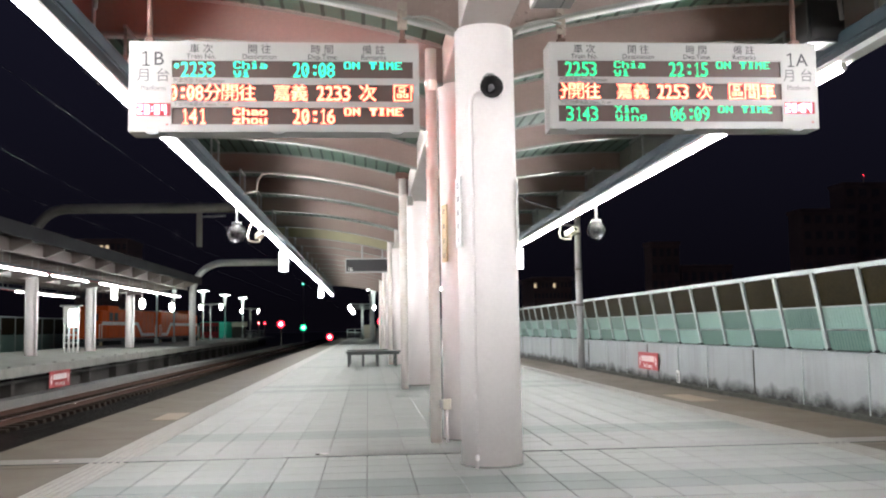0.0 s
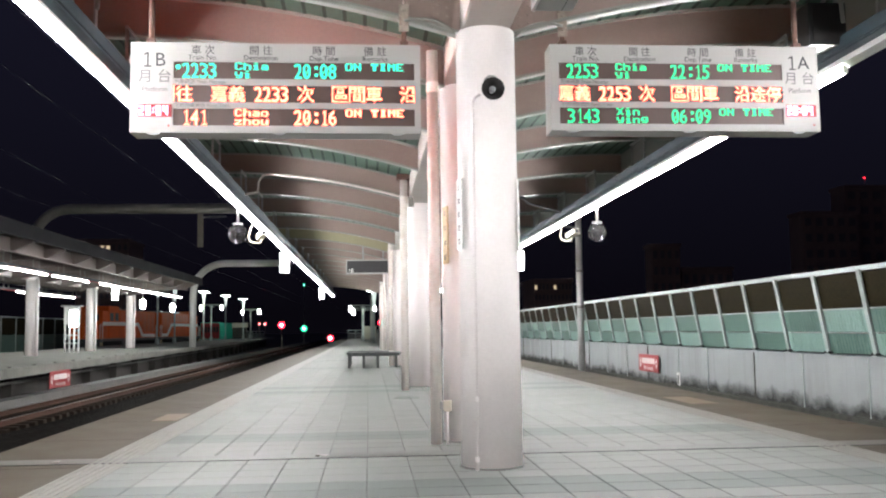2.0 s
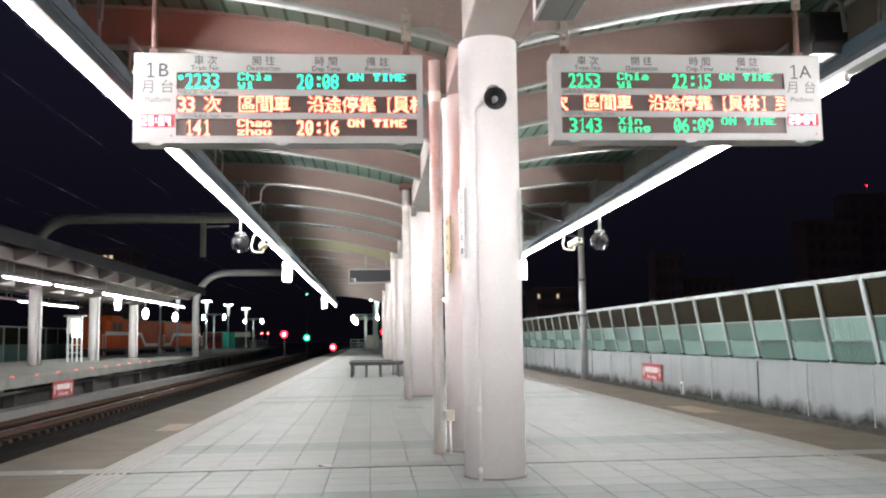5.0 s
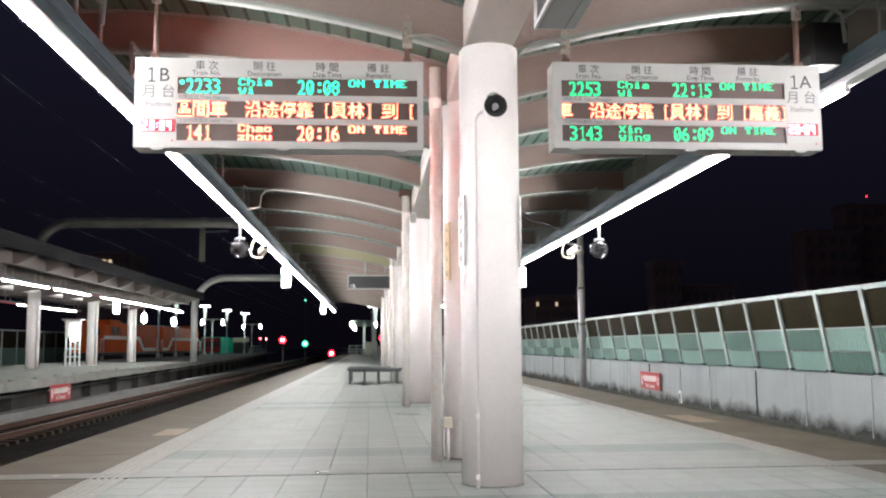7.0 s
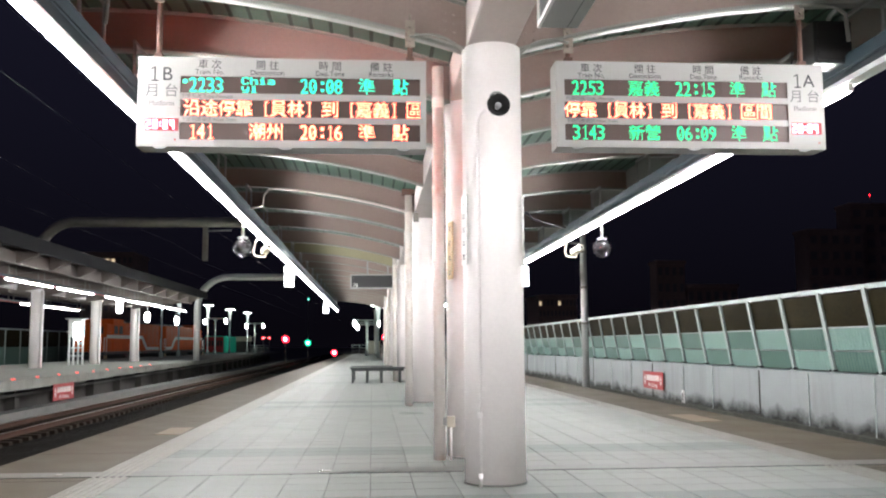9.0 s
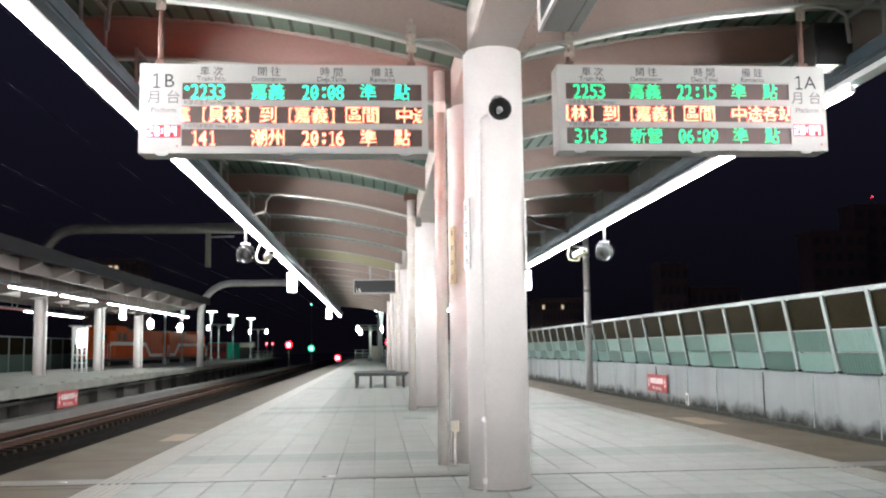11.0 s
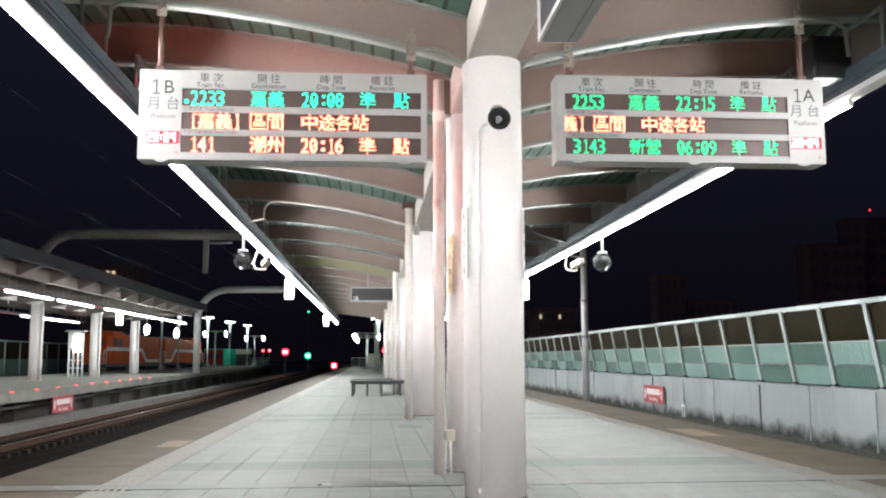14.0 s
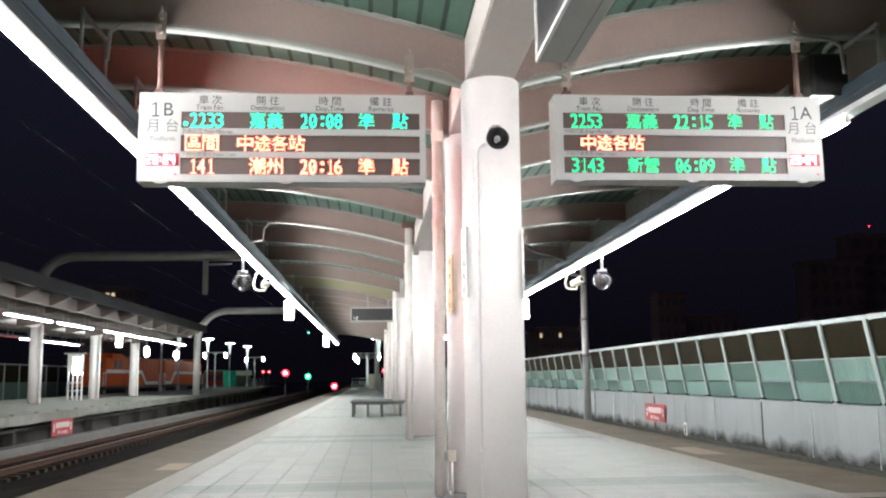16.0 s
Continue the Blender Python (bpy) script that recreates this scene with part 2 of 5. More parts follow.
def ring_path(bm, pts, r, seg=12, mi=0, cap=True, smooth=True):
    """A tube of radius r (a number or one per point) along pts."""
    pts = [Vector(p) for p in pts]
    rings = []
    ref = None
    for i, p in enumerate(pts):
        a = pts[max(0, i - 1)]
        b = pts[min(len(pts) - 1, i + 1)]
        d = (b - a).normalized()
        if ref is None:
            ref = d.orthogonal().normalized()
        ref = (ref - d * ref.dot(d)).normalized()
        s = d.cross(ref)
        rr = r[i] if isinstance(r, (list, tuple)) else r
        rings.append([bm.verts.new(p + (ref * math.cos(k * math.tau / seg) + s * math.sin(k * math.tau / seg)) * rr) for k in range(seg)])
    for u, v in zip(rings, rings[1:]):
        for k in range(seg):
            f = bm.faces.new((u[k], u[(k + 1) % seg], v[(k + 1) % seg], v[k]))
            f.smooth, f.material_index = smooth, mi
    if cap:
        for q in (rings[0][::-1], rings[-1]):
            bm.faces.new(q).material_index = mi


def mesh_of(name, bm, mats):
    bmesh.ops.recalc_face_normals(bm, faces=bm.faces)
    me = bpy.data.meshes.new(name)
    bm.to_mesh(me)
    bm.free()
    for m in (mats if isinstance(mats, (list, tuple)) else [mats]):
        me.materials.append(m)
    return me


def part(name, bm, mats, parent=None, label="", m=None):
    ob = new(name, mesh_of(name, bm, mats) if isinstance(bm, bmesh.types.BMesh) else bm)
    if parent:
        ob.parent = parent
    if m:
        ob.matrix_basis = m
    if label:
        ob["label"] = label
    return ob


def thing(name, m, label, category, group="", kind=""):
    ob = new(name)
    ob.empty_display_size = 0.1
    ob.matrix_basis = m
    return tagged(ob, label, category, group, kind)


def bmnew(*boxes):
    bm = bmesh.new()
    for b in boxes:
        box(bm, *b)
    return bm


def arc(cx, cz, r, a0, a1, n=8):
    return [(cx + r * math.cos(radians(a0 + (a1 - a0) * i / n)), cz + r * math.sin(radians(a0 + (a1 - a0) * i / n))) for i in range(n + 1)]

# ---- plan ----
CX = 0.98                       # line of the columns
EDGE_L, EDGE_R = -3.46, 5.42    # platform edges
Y0, Y1 = -42.0, 122.0
RAIL_Z = -0.95
TILE = 0.339


def rib_z(u):
    """Underside of a canopy rib at u metres from the column line."""
    return 3.48 + 0.31 * u - 0.043 * u * u


# ---- ground, tracks, platform ----
def build_ground():
    bm = bmnew((-400, 400, -200, 900, -2.2, -1.45))
    tagged(part("ground", bm, M_GROUND), "dark ground at night around the railway", "ground", kind="structure")
    for nm, x0, x1 in (("track_bed_1", -11.2, -3.1), ("track_bed_2", 5.0, 9.9)):
        bm = bmesh.new()
        nx, ny = int((x1 - x0) / 0.35), 130
        rnd = random.Random(4)
        grid = [[bm.verts.new((x0 + (x1 - x0) * i / nx, -10 + 2.0 * j, -1.19 + rnd.uniform(-0.03, 0.03))) for i in range(nx + 1)] for j in range(ny)]
        for j in range(ny - 1):
            for i in range(nx):
                bm.faces.new((grid[j][i], grid[j][i + 1], grid[j + 1][i + 1], grid[j + 1][i]))
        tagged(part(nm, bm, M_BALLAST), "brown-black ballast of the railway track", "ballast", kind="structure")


def build_track(xc, y0, y1):
    t = thing("railway_track", pose(xc, 0, RAIL_Z), "rusty steel rails on concrete sleepers in ballast", "railway track", "tracks")
    for s in (-1, 1):
        x = s * 0.5665
        bm = bmnew((x - 0.06, x + 0.06, y0, y1, -0.14, -0.125), (x - 0.008, x + 0.008, y0, y1, -0.125, -0.035), (x - 0.033, x + 0.033, y0, y1, -0.035, -0.003))
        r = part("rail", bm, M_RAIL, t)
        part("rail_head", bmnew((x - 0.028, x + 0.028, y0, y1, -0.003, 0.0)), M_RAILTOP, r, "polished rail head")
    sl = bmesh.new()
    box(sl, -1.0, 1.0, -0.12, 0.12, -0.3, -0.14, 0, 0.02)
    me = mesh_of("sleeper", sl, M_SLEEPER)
    n = 0
    y = max(y0, 12.0)
    while y < min(y1, 100) and n < 150:
        part("sleeper", me, None, t, m=pose(0, y, 0))
        y += 0.62
        n += 1
    return t


def build_platform():
    bm = bmesh.new()
    box(bm, EDGE_L, EDGE_R, Y0, Y1, -0.28, -0.03)
    box(bm, EDGE_L + 0.5, EDGE_R - 0.5, Y0, Y1, -1.5, -0.28)
    fl = part("platform", bm, M_CONC)
    tagged(fl, "long island railway platform of grey concrete", "platform", kind="structure")
    # plain bedding under the tiles
    part("bedding", bmnew((-2.384, 4.359, Y0, Y1, -0.03, -0.008)), M_JOINT, fl)
    # beige copings in slabs, both sides
    for nm, x0, x1 in (("coping", EDGE_L, -2.385), ("coping", 4.36, EDGE_R)):
        sl = bmesh.new()
        box(sl, x0, x1, 0.004, 1.996, -0.03, 0.0, 0, 0.006)
        me = mesh_of("coping", sl, M_BEIGE)
        for k in range(-7, 61):
            part("coping", me, None, fl, m=pose(0, 2.0 * k, 0))
    # worn paler patches on the copings
    for x0, x1, y0, y1 in ((-2.72, -2.41, 12.0, 12.95), (4.55, 4.95, 12.9, 14.2)):
        part("patch", bmnew((x0, x1, y0, y1, -0.02, 0.003)), M_PATCH, fl, "paler worn patch")
    # ribbed guide strips
    for x0 in (-2.38, 4.033):
        bm = bmesh.new()
        box(bm, x0, x0 + 0.322, -8, 110, -0.03, -0.001)
        for i in range(5):
            for k in range(0, 70):
                box(bm, x0 + 0.022 + 0.062 * i, x0 + 0.048 + 0.062 * i, 4.0 + 0.34 * k, 4.0 + 0.34 * k + 0.334, -0.002, 0.005)
        part("guide_strip", bm, M_GUIDE, fl, "ribbed grey tactile strip")
    # drain channel across
    part("drain_cover", bmnew((EDGE_L, EDGE_R, 8.2, 8.52, -0.03, 0.003)), M_DRAIN, fl, "dull steel drain cover across the platform")
    part("drain_slot", bmnew((EDGE_L, EDGE_R, 8.185, 8.199, -0.03, 0.005)), M_BLACK, fl, "dark slot along the drain cover")
    # small polished inserts, put in where the drain cover glints
    for x0, x1 in ((-0.47, -0.36), (-2.72, -2.66), (-3.35, -3.2)):
        part("glint_plate", bmnew((x0, x1, 8.30, 8.40, -0.01, 0.0065)), M_RAILTOP, fl, "polished worn patch added for the drain cover's glint")
    return fl


def tile_rows():
    """Rows of tiles along the platform: start, depth, dark or not."""
    rows = []
    y = 6.92 - TILE * 3
    k = 0
    while y < 75:
        y1 = y + TILE
        if not (y1 > 8.2 and y < 8.52):
            dark = (6.2 < y < 6.9) or (9.35 < y < 10.0) or (16.5 < y < 17.1) or (18.0 < y < 18.6) or (y > 24 and int(y / 3.39) % 2 == 0 and (y % 3.39) < 0.66)
            rows.append((y, y1, dark))
            y = y1
        elif y < 8.2:
            rows.append((y, 8.195, False))
            y = 8.525
        else:
            y = 8.525
    return rows


def build_tiles(fl):
    cols = [(-2.05 + TILE * i) for i in range(18)]
    shared = {}
    rest = bmesh.new()
    n = 0
    for y, y1, dark in tile_rows():
        for i, x in enumerate(cols):
            x1 = min(x + TILE, 4.03)
            key = (round(x1 - x, 3), round(y1 - y, 3), dark)
            if n < 300:
                if key not in shared:
                    bm = bmesh.new()
                    g = 0.003
                    w, d, c = x1 - x - g, y1 - y - g, 0.004
                    lo = [bm.verts.new(p) for p in ((g, g, -0.012), (w, g, -0.012), (w, d, -0.012), (g, d, -0.012))]
                    mi = [bm.verts.new(p) for p in ((g, g, -c), (w, g, -c), (w, d, -c), (g, d, -c))]
                    hi = [bm.verts.new(p) for p in ((g + c, g + c, 0), (w - c, g + c, 0), (w - c, d - c, 0), (g + c, d - c, 0))]
                    for a, b in ((lo, mi), (mi, hi)):
                        for k in range(4):
                            bm.faces.new((a[k], a[(k + 1) % 4], b[(k + 1) % 4], b[k]))
                    bm.faces.new(hi)
                    shared[key] = mesh_of("floor_tile", bm, M_TILED if dark else M_TILE)
                part("floor_tile", shared[key], None, fl, m=pose(x, y, 0))
                n += 1
            else:
                g = 0.003
                q = [rest.verts.new(p) for p in ((x + g, y + g, 0), (x1 - g, y + g, 0), (x1 - g, y1 - g, 0), (x + g, y1 - g, 0))]
                e = [rest.verts.new((p.co.x, p.co.y, -0.012)) for p in q]
                rest.faces.new(q).material_index = int(dark)
                for k in range(4):
                    rest.faces.new((q[k], e[k], e[(k + 1) % 4], q[(k + 1) % 4])).material_index = int(dark)
    tagged(part("floor_tiles", rest, [M_TILE, M_TILED], fl), kind="stuff")
    part("far_paving", bmnew((-2.05, 4.03, 75, Y1, -0.01, 0.0)), M_TILE, fl)
    part("near_paving", bmnew((-2.05, 4.03, Y0, 5.89, -0.01, 0.0)), M_TILE, fl)


# ---- columns and canopy ----
COLUMNS = [-33.0, -22.5, -12.0, 7.52, 9.3] + [y + d for y in (18.1, 28.7, 39.2, 49.8, 60.4) for d in (0.0, 1.8)]


def build_column(y):
    c = thing("platform_column", pose(CX + 0.008, y, 0), "round white-painted steel platform column", "column", "columns along the platform")
    bm = bmesh.new()
    ring_path(bm, [(0, 0, 0.0), (0, 0, 3.56)], 0.245, 40)
    part("shaft", bm, M_PAINT, c)
    bm = bmesh.new()
    ring_path(bm, [(0, 0, 0.0), (0, 0, 0.006), (0, 0, 0.012)], [0.258, 0.258, 0.246], 40)
    part("base_joint", bm, M_CONC, c, "grey sealant ring at the foot")
    return c


def build_spine():
    s = thing("spine_beam", pose(CX, 0, 0), "white-painted longitudinal steel beam carried by the columns", "beam")
    bm = bmnew((-0.2, 0.2, -40, 66, 3.56, 4.0))
    bmesh.ops.bevel(bm, geom=list(bm.edges), offset=0.012, segments=2, affect="EDGES")
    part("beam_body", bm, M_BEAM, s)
    return s


RIBS = [-36.0, -33.0, -30.0, -27.0, -24.0, -21.0, -18.0, -15.0, -12.0, -9.0, -6.0, -3.0, 0.0, 2.3, 4.6, 7.52, 9.2, 11.3, 14.1, 17.2, 19.9, 23.0, 26.6, 29.7] + [32.7 + 3.0 * k for k in range(11)]
RIB_OUT = 3.9


def build_rib_mesh(side, H):
    """A curved I-beam with web, two flanges and a bolted splice near the column."""
    web, fl, bolts = bmesh.new(), bmesh.new(), bmesh.new()
    n = 18
    us = [0.2 + (RIB_OUT - 0.2) * i / n for i in range(n + 1)]

    def strip(bm, dz0, dz1, dy, us_=us):
        rows = [[bm.verts.new((side * u, y, rib_z(u) + dz)) for y, dz in ((-dy, dz0), (dy, dz0), (dy, dz1), (-dy, dz1))] for u in us_]
        for a, b in zip(rows, rows[1:]):
            for k in range(4):
                f = bm.faces.new((a[k], a[(k + 1) % 4], b[(k + 1) % 4], b[k]))
                f.smooth = k in (0, 2)
        bm.faces.new(rows[0])
        bm.faces.new(rows[-1][::-1])
    strip(web, 0.02, H - 0.02, 0.008)
    strip(fl, 0.0, 0.02, 0.085)
    strip(fl, H - 0.02, H, 0.085)
    strip(web, 0.03, H - 0.03, 0.02, [0.2, 0.28, 0.36, 0.42])
    spots = []
    ring_path(bolts, [(0, -0.017, 0), (0, 0, 0)], 0.017, 6)
    for i in range(4):
        for u in (0.3, 0.38):
            z = rib_z(u) + 0.07 + 0.075 * i
            spots.append((side * u, -0.018, z))
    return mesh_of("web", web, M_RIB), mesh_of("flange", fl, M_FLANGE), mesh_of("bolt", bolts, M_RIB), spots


def build_canopy():
    for side, nm in ((-1, "left"), (1, "right")):
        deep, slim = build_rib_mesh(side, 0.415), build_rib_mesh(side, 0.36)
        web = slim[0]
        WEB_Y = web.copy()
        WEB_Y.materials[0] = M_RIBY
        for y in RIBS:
            r = thing("canopy_rib", pose(CX, y, 0), "curved steel canopy rib, red light in its pinkish white, pale lower flange", "canopy rib", "canopy ribs")
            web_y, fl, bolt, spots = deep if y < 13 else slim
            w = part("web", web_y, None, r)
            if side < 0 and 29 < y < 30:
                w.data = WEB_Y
                w["label"] = "yellowish web"
            part("flange", fl, None, r)
            if 4 < y < 15:
                for sp in spots:
                    part("bolt", bolt, None, r, m=pose(*sp))
    # ribbed roof sheets, seams along the platform
    for side in (-1, 1):
        bm = bmesh.new()
        us = []
        u = 0.0
        while u < 4.2:
            us += [(u, 0.0), (u + 0.188, 0.0), (u + 0.1885, -0.006), (u + 0.1995, -0.006)]
            u += 0.2
        cols = [[bm.verts.new((CX + side * u, yy, rib_z(u) + 0.425 + dz)) for u, dz in us] for yy in (-40.0, 66.0)]
        for k in range(len(us) - 1):
            bm.faces.new((cols[0][k], cols[0][k + 1], cols[1][k + 1], cols[1][k])).material_index = int(k % 4 in (1, 2, 3))
        ob = part("canopy_roof", bm, [M_DECK, M_SEAM])
        so = ob.modifiers.new("thickness", "SOLIDIFY")
        so.thickness, so.offset = 0.02, -1
        tagged(ob, "green ribbed metal roof sheet of the canopy", "canopy roof", kind="structure")
        e = thing("edge_beam", pose(CX + side * (RIB_OUT + 0.02), 0, 0), "pale steel edge beam along the canopy's rim", "beam", "edge beams")
        z = rib_z(RIB_OUT)
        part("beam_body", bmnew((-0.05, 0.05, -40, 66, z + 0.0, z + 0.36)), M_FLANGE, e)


LIGHT_U, LIGHT_Z = 3.37, 3.40


def build_lights():
    tube = bmesh.new()
    ring_path(tube, [(0, 0.02, 0), (0, 1.20, 0)], 0.024, 10)
    tube = mesh_of("tube", tube, M_TUBE)
    cap = mesh_of("lamp_holder", bmnew((-0.02, 0.02, -0.018, 0.018, -0.02, 0.048)), M_WHITE)
    for side in (-1, 1):
        x = CX + side * LIGHT_U
        y1 = 64.0
        t = thing("light_channel", pose(x, 0, LIGHT_Z), "bluish-grey steel light channel hung below the canopy's rim", "light channel", "light channels")
        bm = bmnew(((-0.145, 0.12) if side > 0 else (-0.12, 0.145)) + (-40, y1, 0.12, 0.27))
        bmesh.ops.bevel(bm, geom=list(bm.edges), offset=0.02, segments=2, affect="EDGES")
        part("batten", bmnew((-0.068, 0.068, -40, y1, 0.048, 0.055), (-0.03, 0.03, -40, y1, 0.055, 0.12)), M_BATTEN, t, "white-painted lamp batten")
        part("channel", bm, M_TRUNK, t)
        hang = bmesh.new()
        ring_path(hang, [(0, 0, 0.27), (0, 0, rib_z(LIGHT_U - 0.1) - LIGHT_Z + 0.01)], 0.016, 8)
        hang = mesh_of("hanger", hang, M_GREY)
        zc = rib_z(LIGHT_U - 0.1) - LIGHT_Z
        cross = mesh_of("cross_rod", bmnew((-0.015, 0.015, -0.36, 0.36, zc - 0.025, zc + 0.002)), M_GREY)
        for y in RIBS:
            for d in (-0.33, 0.33):
                if 4 < y < 62:
                    part("hanger", hang, None, t, m=pose(-side * 0.1, y + d, 0))
            if 4 < y < 62:
                part("cross_rod", cross, None, t, m=pose(-side * 0.1, y, 0))
        y = 7.95 - 37 * 1.235
        while y < y1 - 1.2:
            if side > 0 and 6.0 < y < 7.5:      # an empty holder
                y += 1.235
                continue
            f = thing("fluorescent_lamp", pose(x, y, LIGHT_Z), "bare white fluorescent tube under a light channel", "lamp", "fluorescent tubes")
            part("tube", tube, None, f)
            part("lamp_holder", cap, None, f)
            y += 1.235


# ---- noise barrier across the other track ----
def build_barrier():
    w = tagged(part("wall_east", bmnew((10.0, 10.35, 2, 160, -1.45, 0.40)), M_WALL), "low white-painted concrete parapet wall with stains", "wall", kind="structure")
    rnd = random.Random(7)
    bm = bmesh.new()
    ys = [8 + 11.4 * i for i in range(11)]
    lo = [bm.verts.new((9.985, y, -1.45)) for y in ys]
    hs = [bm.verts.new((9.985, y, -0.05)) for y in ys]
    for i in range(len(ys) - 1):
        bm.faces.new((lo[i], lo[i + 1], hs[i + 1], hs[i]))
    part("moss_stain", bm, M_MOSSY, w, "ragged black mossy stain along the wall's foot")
    part("footing", bmnew((9.88, 9.98, 8, 122, -1.45, -0.80)), M_WALLFOOT, w, "black footing")
    for k in range(40):
        y = 6.0 + 2.97 * k + rnd.uniform(-0.4, 0.4)
        part("wall_joint", bmnew((9.975, 9.999, y, y + 0.022, -1.2, 0.39)), M_POST if k % 3 else M_DARKCONC, w)
    part("coping", bmnew((9.97, 10.38, 2, 160, 0.40, 0.44)), M_WALL, w)
    # frame: posts lean towards the platform
    top_x, top_z, base_x, base_z = 9.76, 2.20, 10.07, 0.44

    def at(k):
        return base_x + (top_x - base_x) * k, base_z + (top_z - base_z) * k
    post = bmesh.new()
    for a, b in ((0.0, 1.0),):
        x0, z0 = at(a)
        x1, z1 = at(b)
        for dy0, dy1, dx0, dx1 in ((-0.065, 0.065, -0.06, -0.045), (-0.008, 0.008, -0.045, 0.05), (-0.065, 0.065, 0.05, 0.06)):
            q0 = [post.verts.new((x0 + dx, dy, z0)) for dx, dy in ((dx0, dy0), (dx1, dy0), (dx1, dy1), (dx0, dy1))]
            q1 = [post.verts.new((x1 + dx, dy, z1)) for dx, dy in ((dx0, dy0), (dx1, dy0), (dx1, dy1), (dx0, dy1))]
            for k in range(4):
                post.faces.new((q0[k], q0[(k + 1) % 4], q1[(k + 1) % 4], q1[k]))
            post.faces.new(q0[::-1])
            post.faces.new(q1)
    box(post, base_x - 0.09, base_x + 0.09, -0.1, 0.1, base_z, base_z + 0.02)
    for sx in (-0.075, 0.075):
        for sy in (-0.08, 0.08):
            ring_path(post, [(base_x + sx, sy, base_z + 0.02), (base_x + sx, sy, base_z + 0.06)], 0.014, 6)
    post = mesh_of("post", post, M_POST)

    def panel(k0, k1, ribs, m, nm):
        bm = bmesh.new()
        x0, z0 = at(k0)
        x1, z1 = at(k1)
        line = [(0.05, 0.0)]
        for i in range(13 if ribs else 0):
            y = 0.14 + 0.13 * i
            line += [(y, 0.0), (y + 0.004, -0.012), (y + 0.018, -0.012), (y + 0.022, 0.0)]
        line += [(1.95, 0.0), (1.95, 0.02), (0.05, 0.02)]
        lo = [bm.verts.new((x0 + d, y, z0)) for y, d in line]
        hi = [bm.verts.new((x1 + d, y, z1)) for y, d in line]
        for i in range(len(line)):
            k = (i + 1) % len(line)
            bm.faces.new((lo[i], lo[k], hi[k], hi[i]))
        bm.faces.new(lo[::-1])
        bm.faces.new(hi)
        return mesh_of(nm, bm, m)
    P = {("lo", 0): panel(0.02, 0.26, 0, M_MINT, "panel"), ("lo", 1): panel(0.02, 0.26, 0, M_MINTD, "panel"),
         ("mid", 0): panel(0.28, 0.54, 0, M_MINT, "panel"), ("mid", 1): panel(0.28, 0.54, 0, M_MINTD, "panel"),
         ("lor", 0): panel(0.02, 0.26, 1, M_MINT, "panel"), ("lor", 1): panel(0.02, 0.26, 1, M_MINTD, "panel"),
         ("midr", 0): panel(0.28, 0.54, 1, M_MINT, "panel"), ("midr", 1): panel(0.28, 0.54, 1, M_MINTD, "panel"),
         "top": panel(0.56, 0.96, 0, M_SMOKED, "clear_sheet")}
    rails = bmesh.new()
    for k, h in ((0.27, 0.006), (0.55, 0.014), (1.0, 0.05)):
        x, z = at(k)
        box(rails, x - 0.03, x + 0.03, 0.05, 1.95, z - h, z + h)
    rails = mesh_of("rail", rails, M_POST)
    foot = mesh_of("foot_bracket", bmnew((base_x - 0.11, base_x + 0.05, -0.10, -0.068, base_z + 0.02, base_z + 0.07), (base_x - 0.11, base_x + 0.05, 0.068, 0.10, base_z + 0.02, base_z + 0.07), (base_x - 0.11, base_x - 0.095, -0.068, 0.068, base_z + 0.02, base_z + 0.035)), M_BLACK)
    ys = []
    for k in range(-7, 62):
        ys.append(17.68 + 1.895 * k + 0.0068 * k * k if k <= 12 else ys[-1] + 2.055)
    for k in range(len(ys) - 1):
        f = thing("barrier_bay", pose(0, ys[k], 0), "noise-barrier bay of mint panels below a smoky clear sheet", "noise barrier", "noise-barrier bays")
        wide = Matrix.Diagonal((1.0, (ys[k + 1] - ys[k]) / 2.0, 1.0, 1.0))
        part("post", post, None, f)
        part("foot_bracket", foot, None, f, "black foot bracket")
        part("rail", rails, None, f, m=wide)
        c = k % 2
        near = "r" if ys[k] < 25.0 else ""
        part("panel", P["lo" + near, c], None, f, m=wide)
        part("panel", P["mid" + near, 1 - c], None, f, m=wide)
        part("clear_sheet", P["top"], None, f, m=wide)
    x, z = at(1.0)
    part("cap", bmnew((x - 0.06, x + 0.06, 2, 144, z - 0.01, z + 0.035)), M_POST, w, "pale steel cap rail")


build_ground()
build_track(-9.37, 4, 160)
build_track(-5.1, 4, 160)
build_track(7.05, 4, 160)
PLATFORM = build_platform()
for i, y in enumerate(COLUMNS):
    build_column(y)
build_spine()
build_canopy()
build_lights()
build_barrier()


# ---- departure boards ----
M_CLAMP = mat("rust_streaked_clamp", (0.309, 0.258, 0.215), 0.7, 0.1, var=0.15, scale=14, grain=80, stain=(0.0773, 0.0343, 0.0215), stain_amt=1.0)
LED = 0.0085                 # pitch of the lamp matrix
HALF = 8 * LED               # one narrow character
WIN_W, WIN_H = 28 * HALF, 16 * LED
ROW_Z = (0.435, 0.245, 0.058)
SPEED = 0.2515               # running text, metres a second

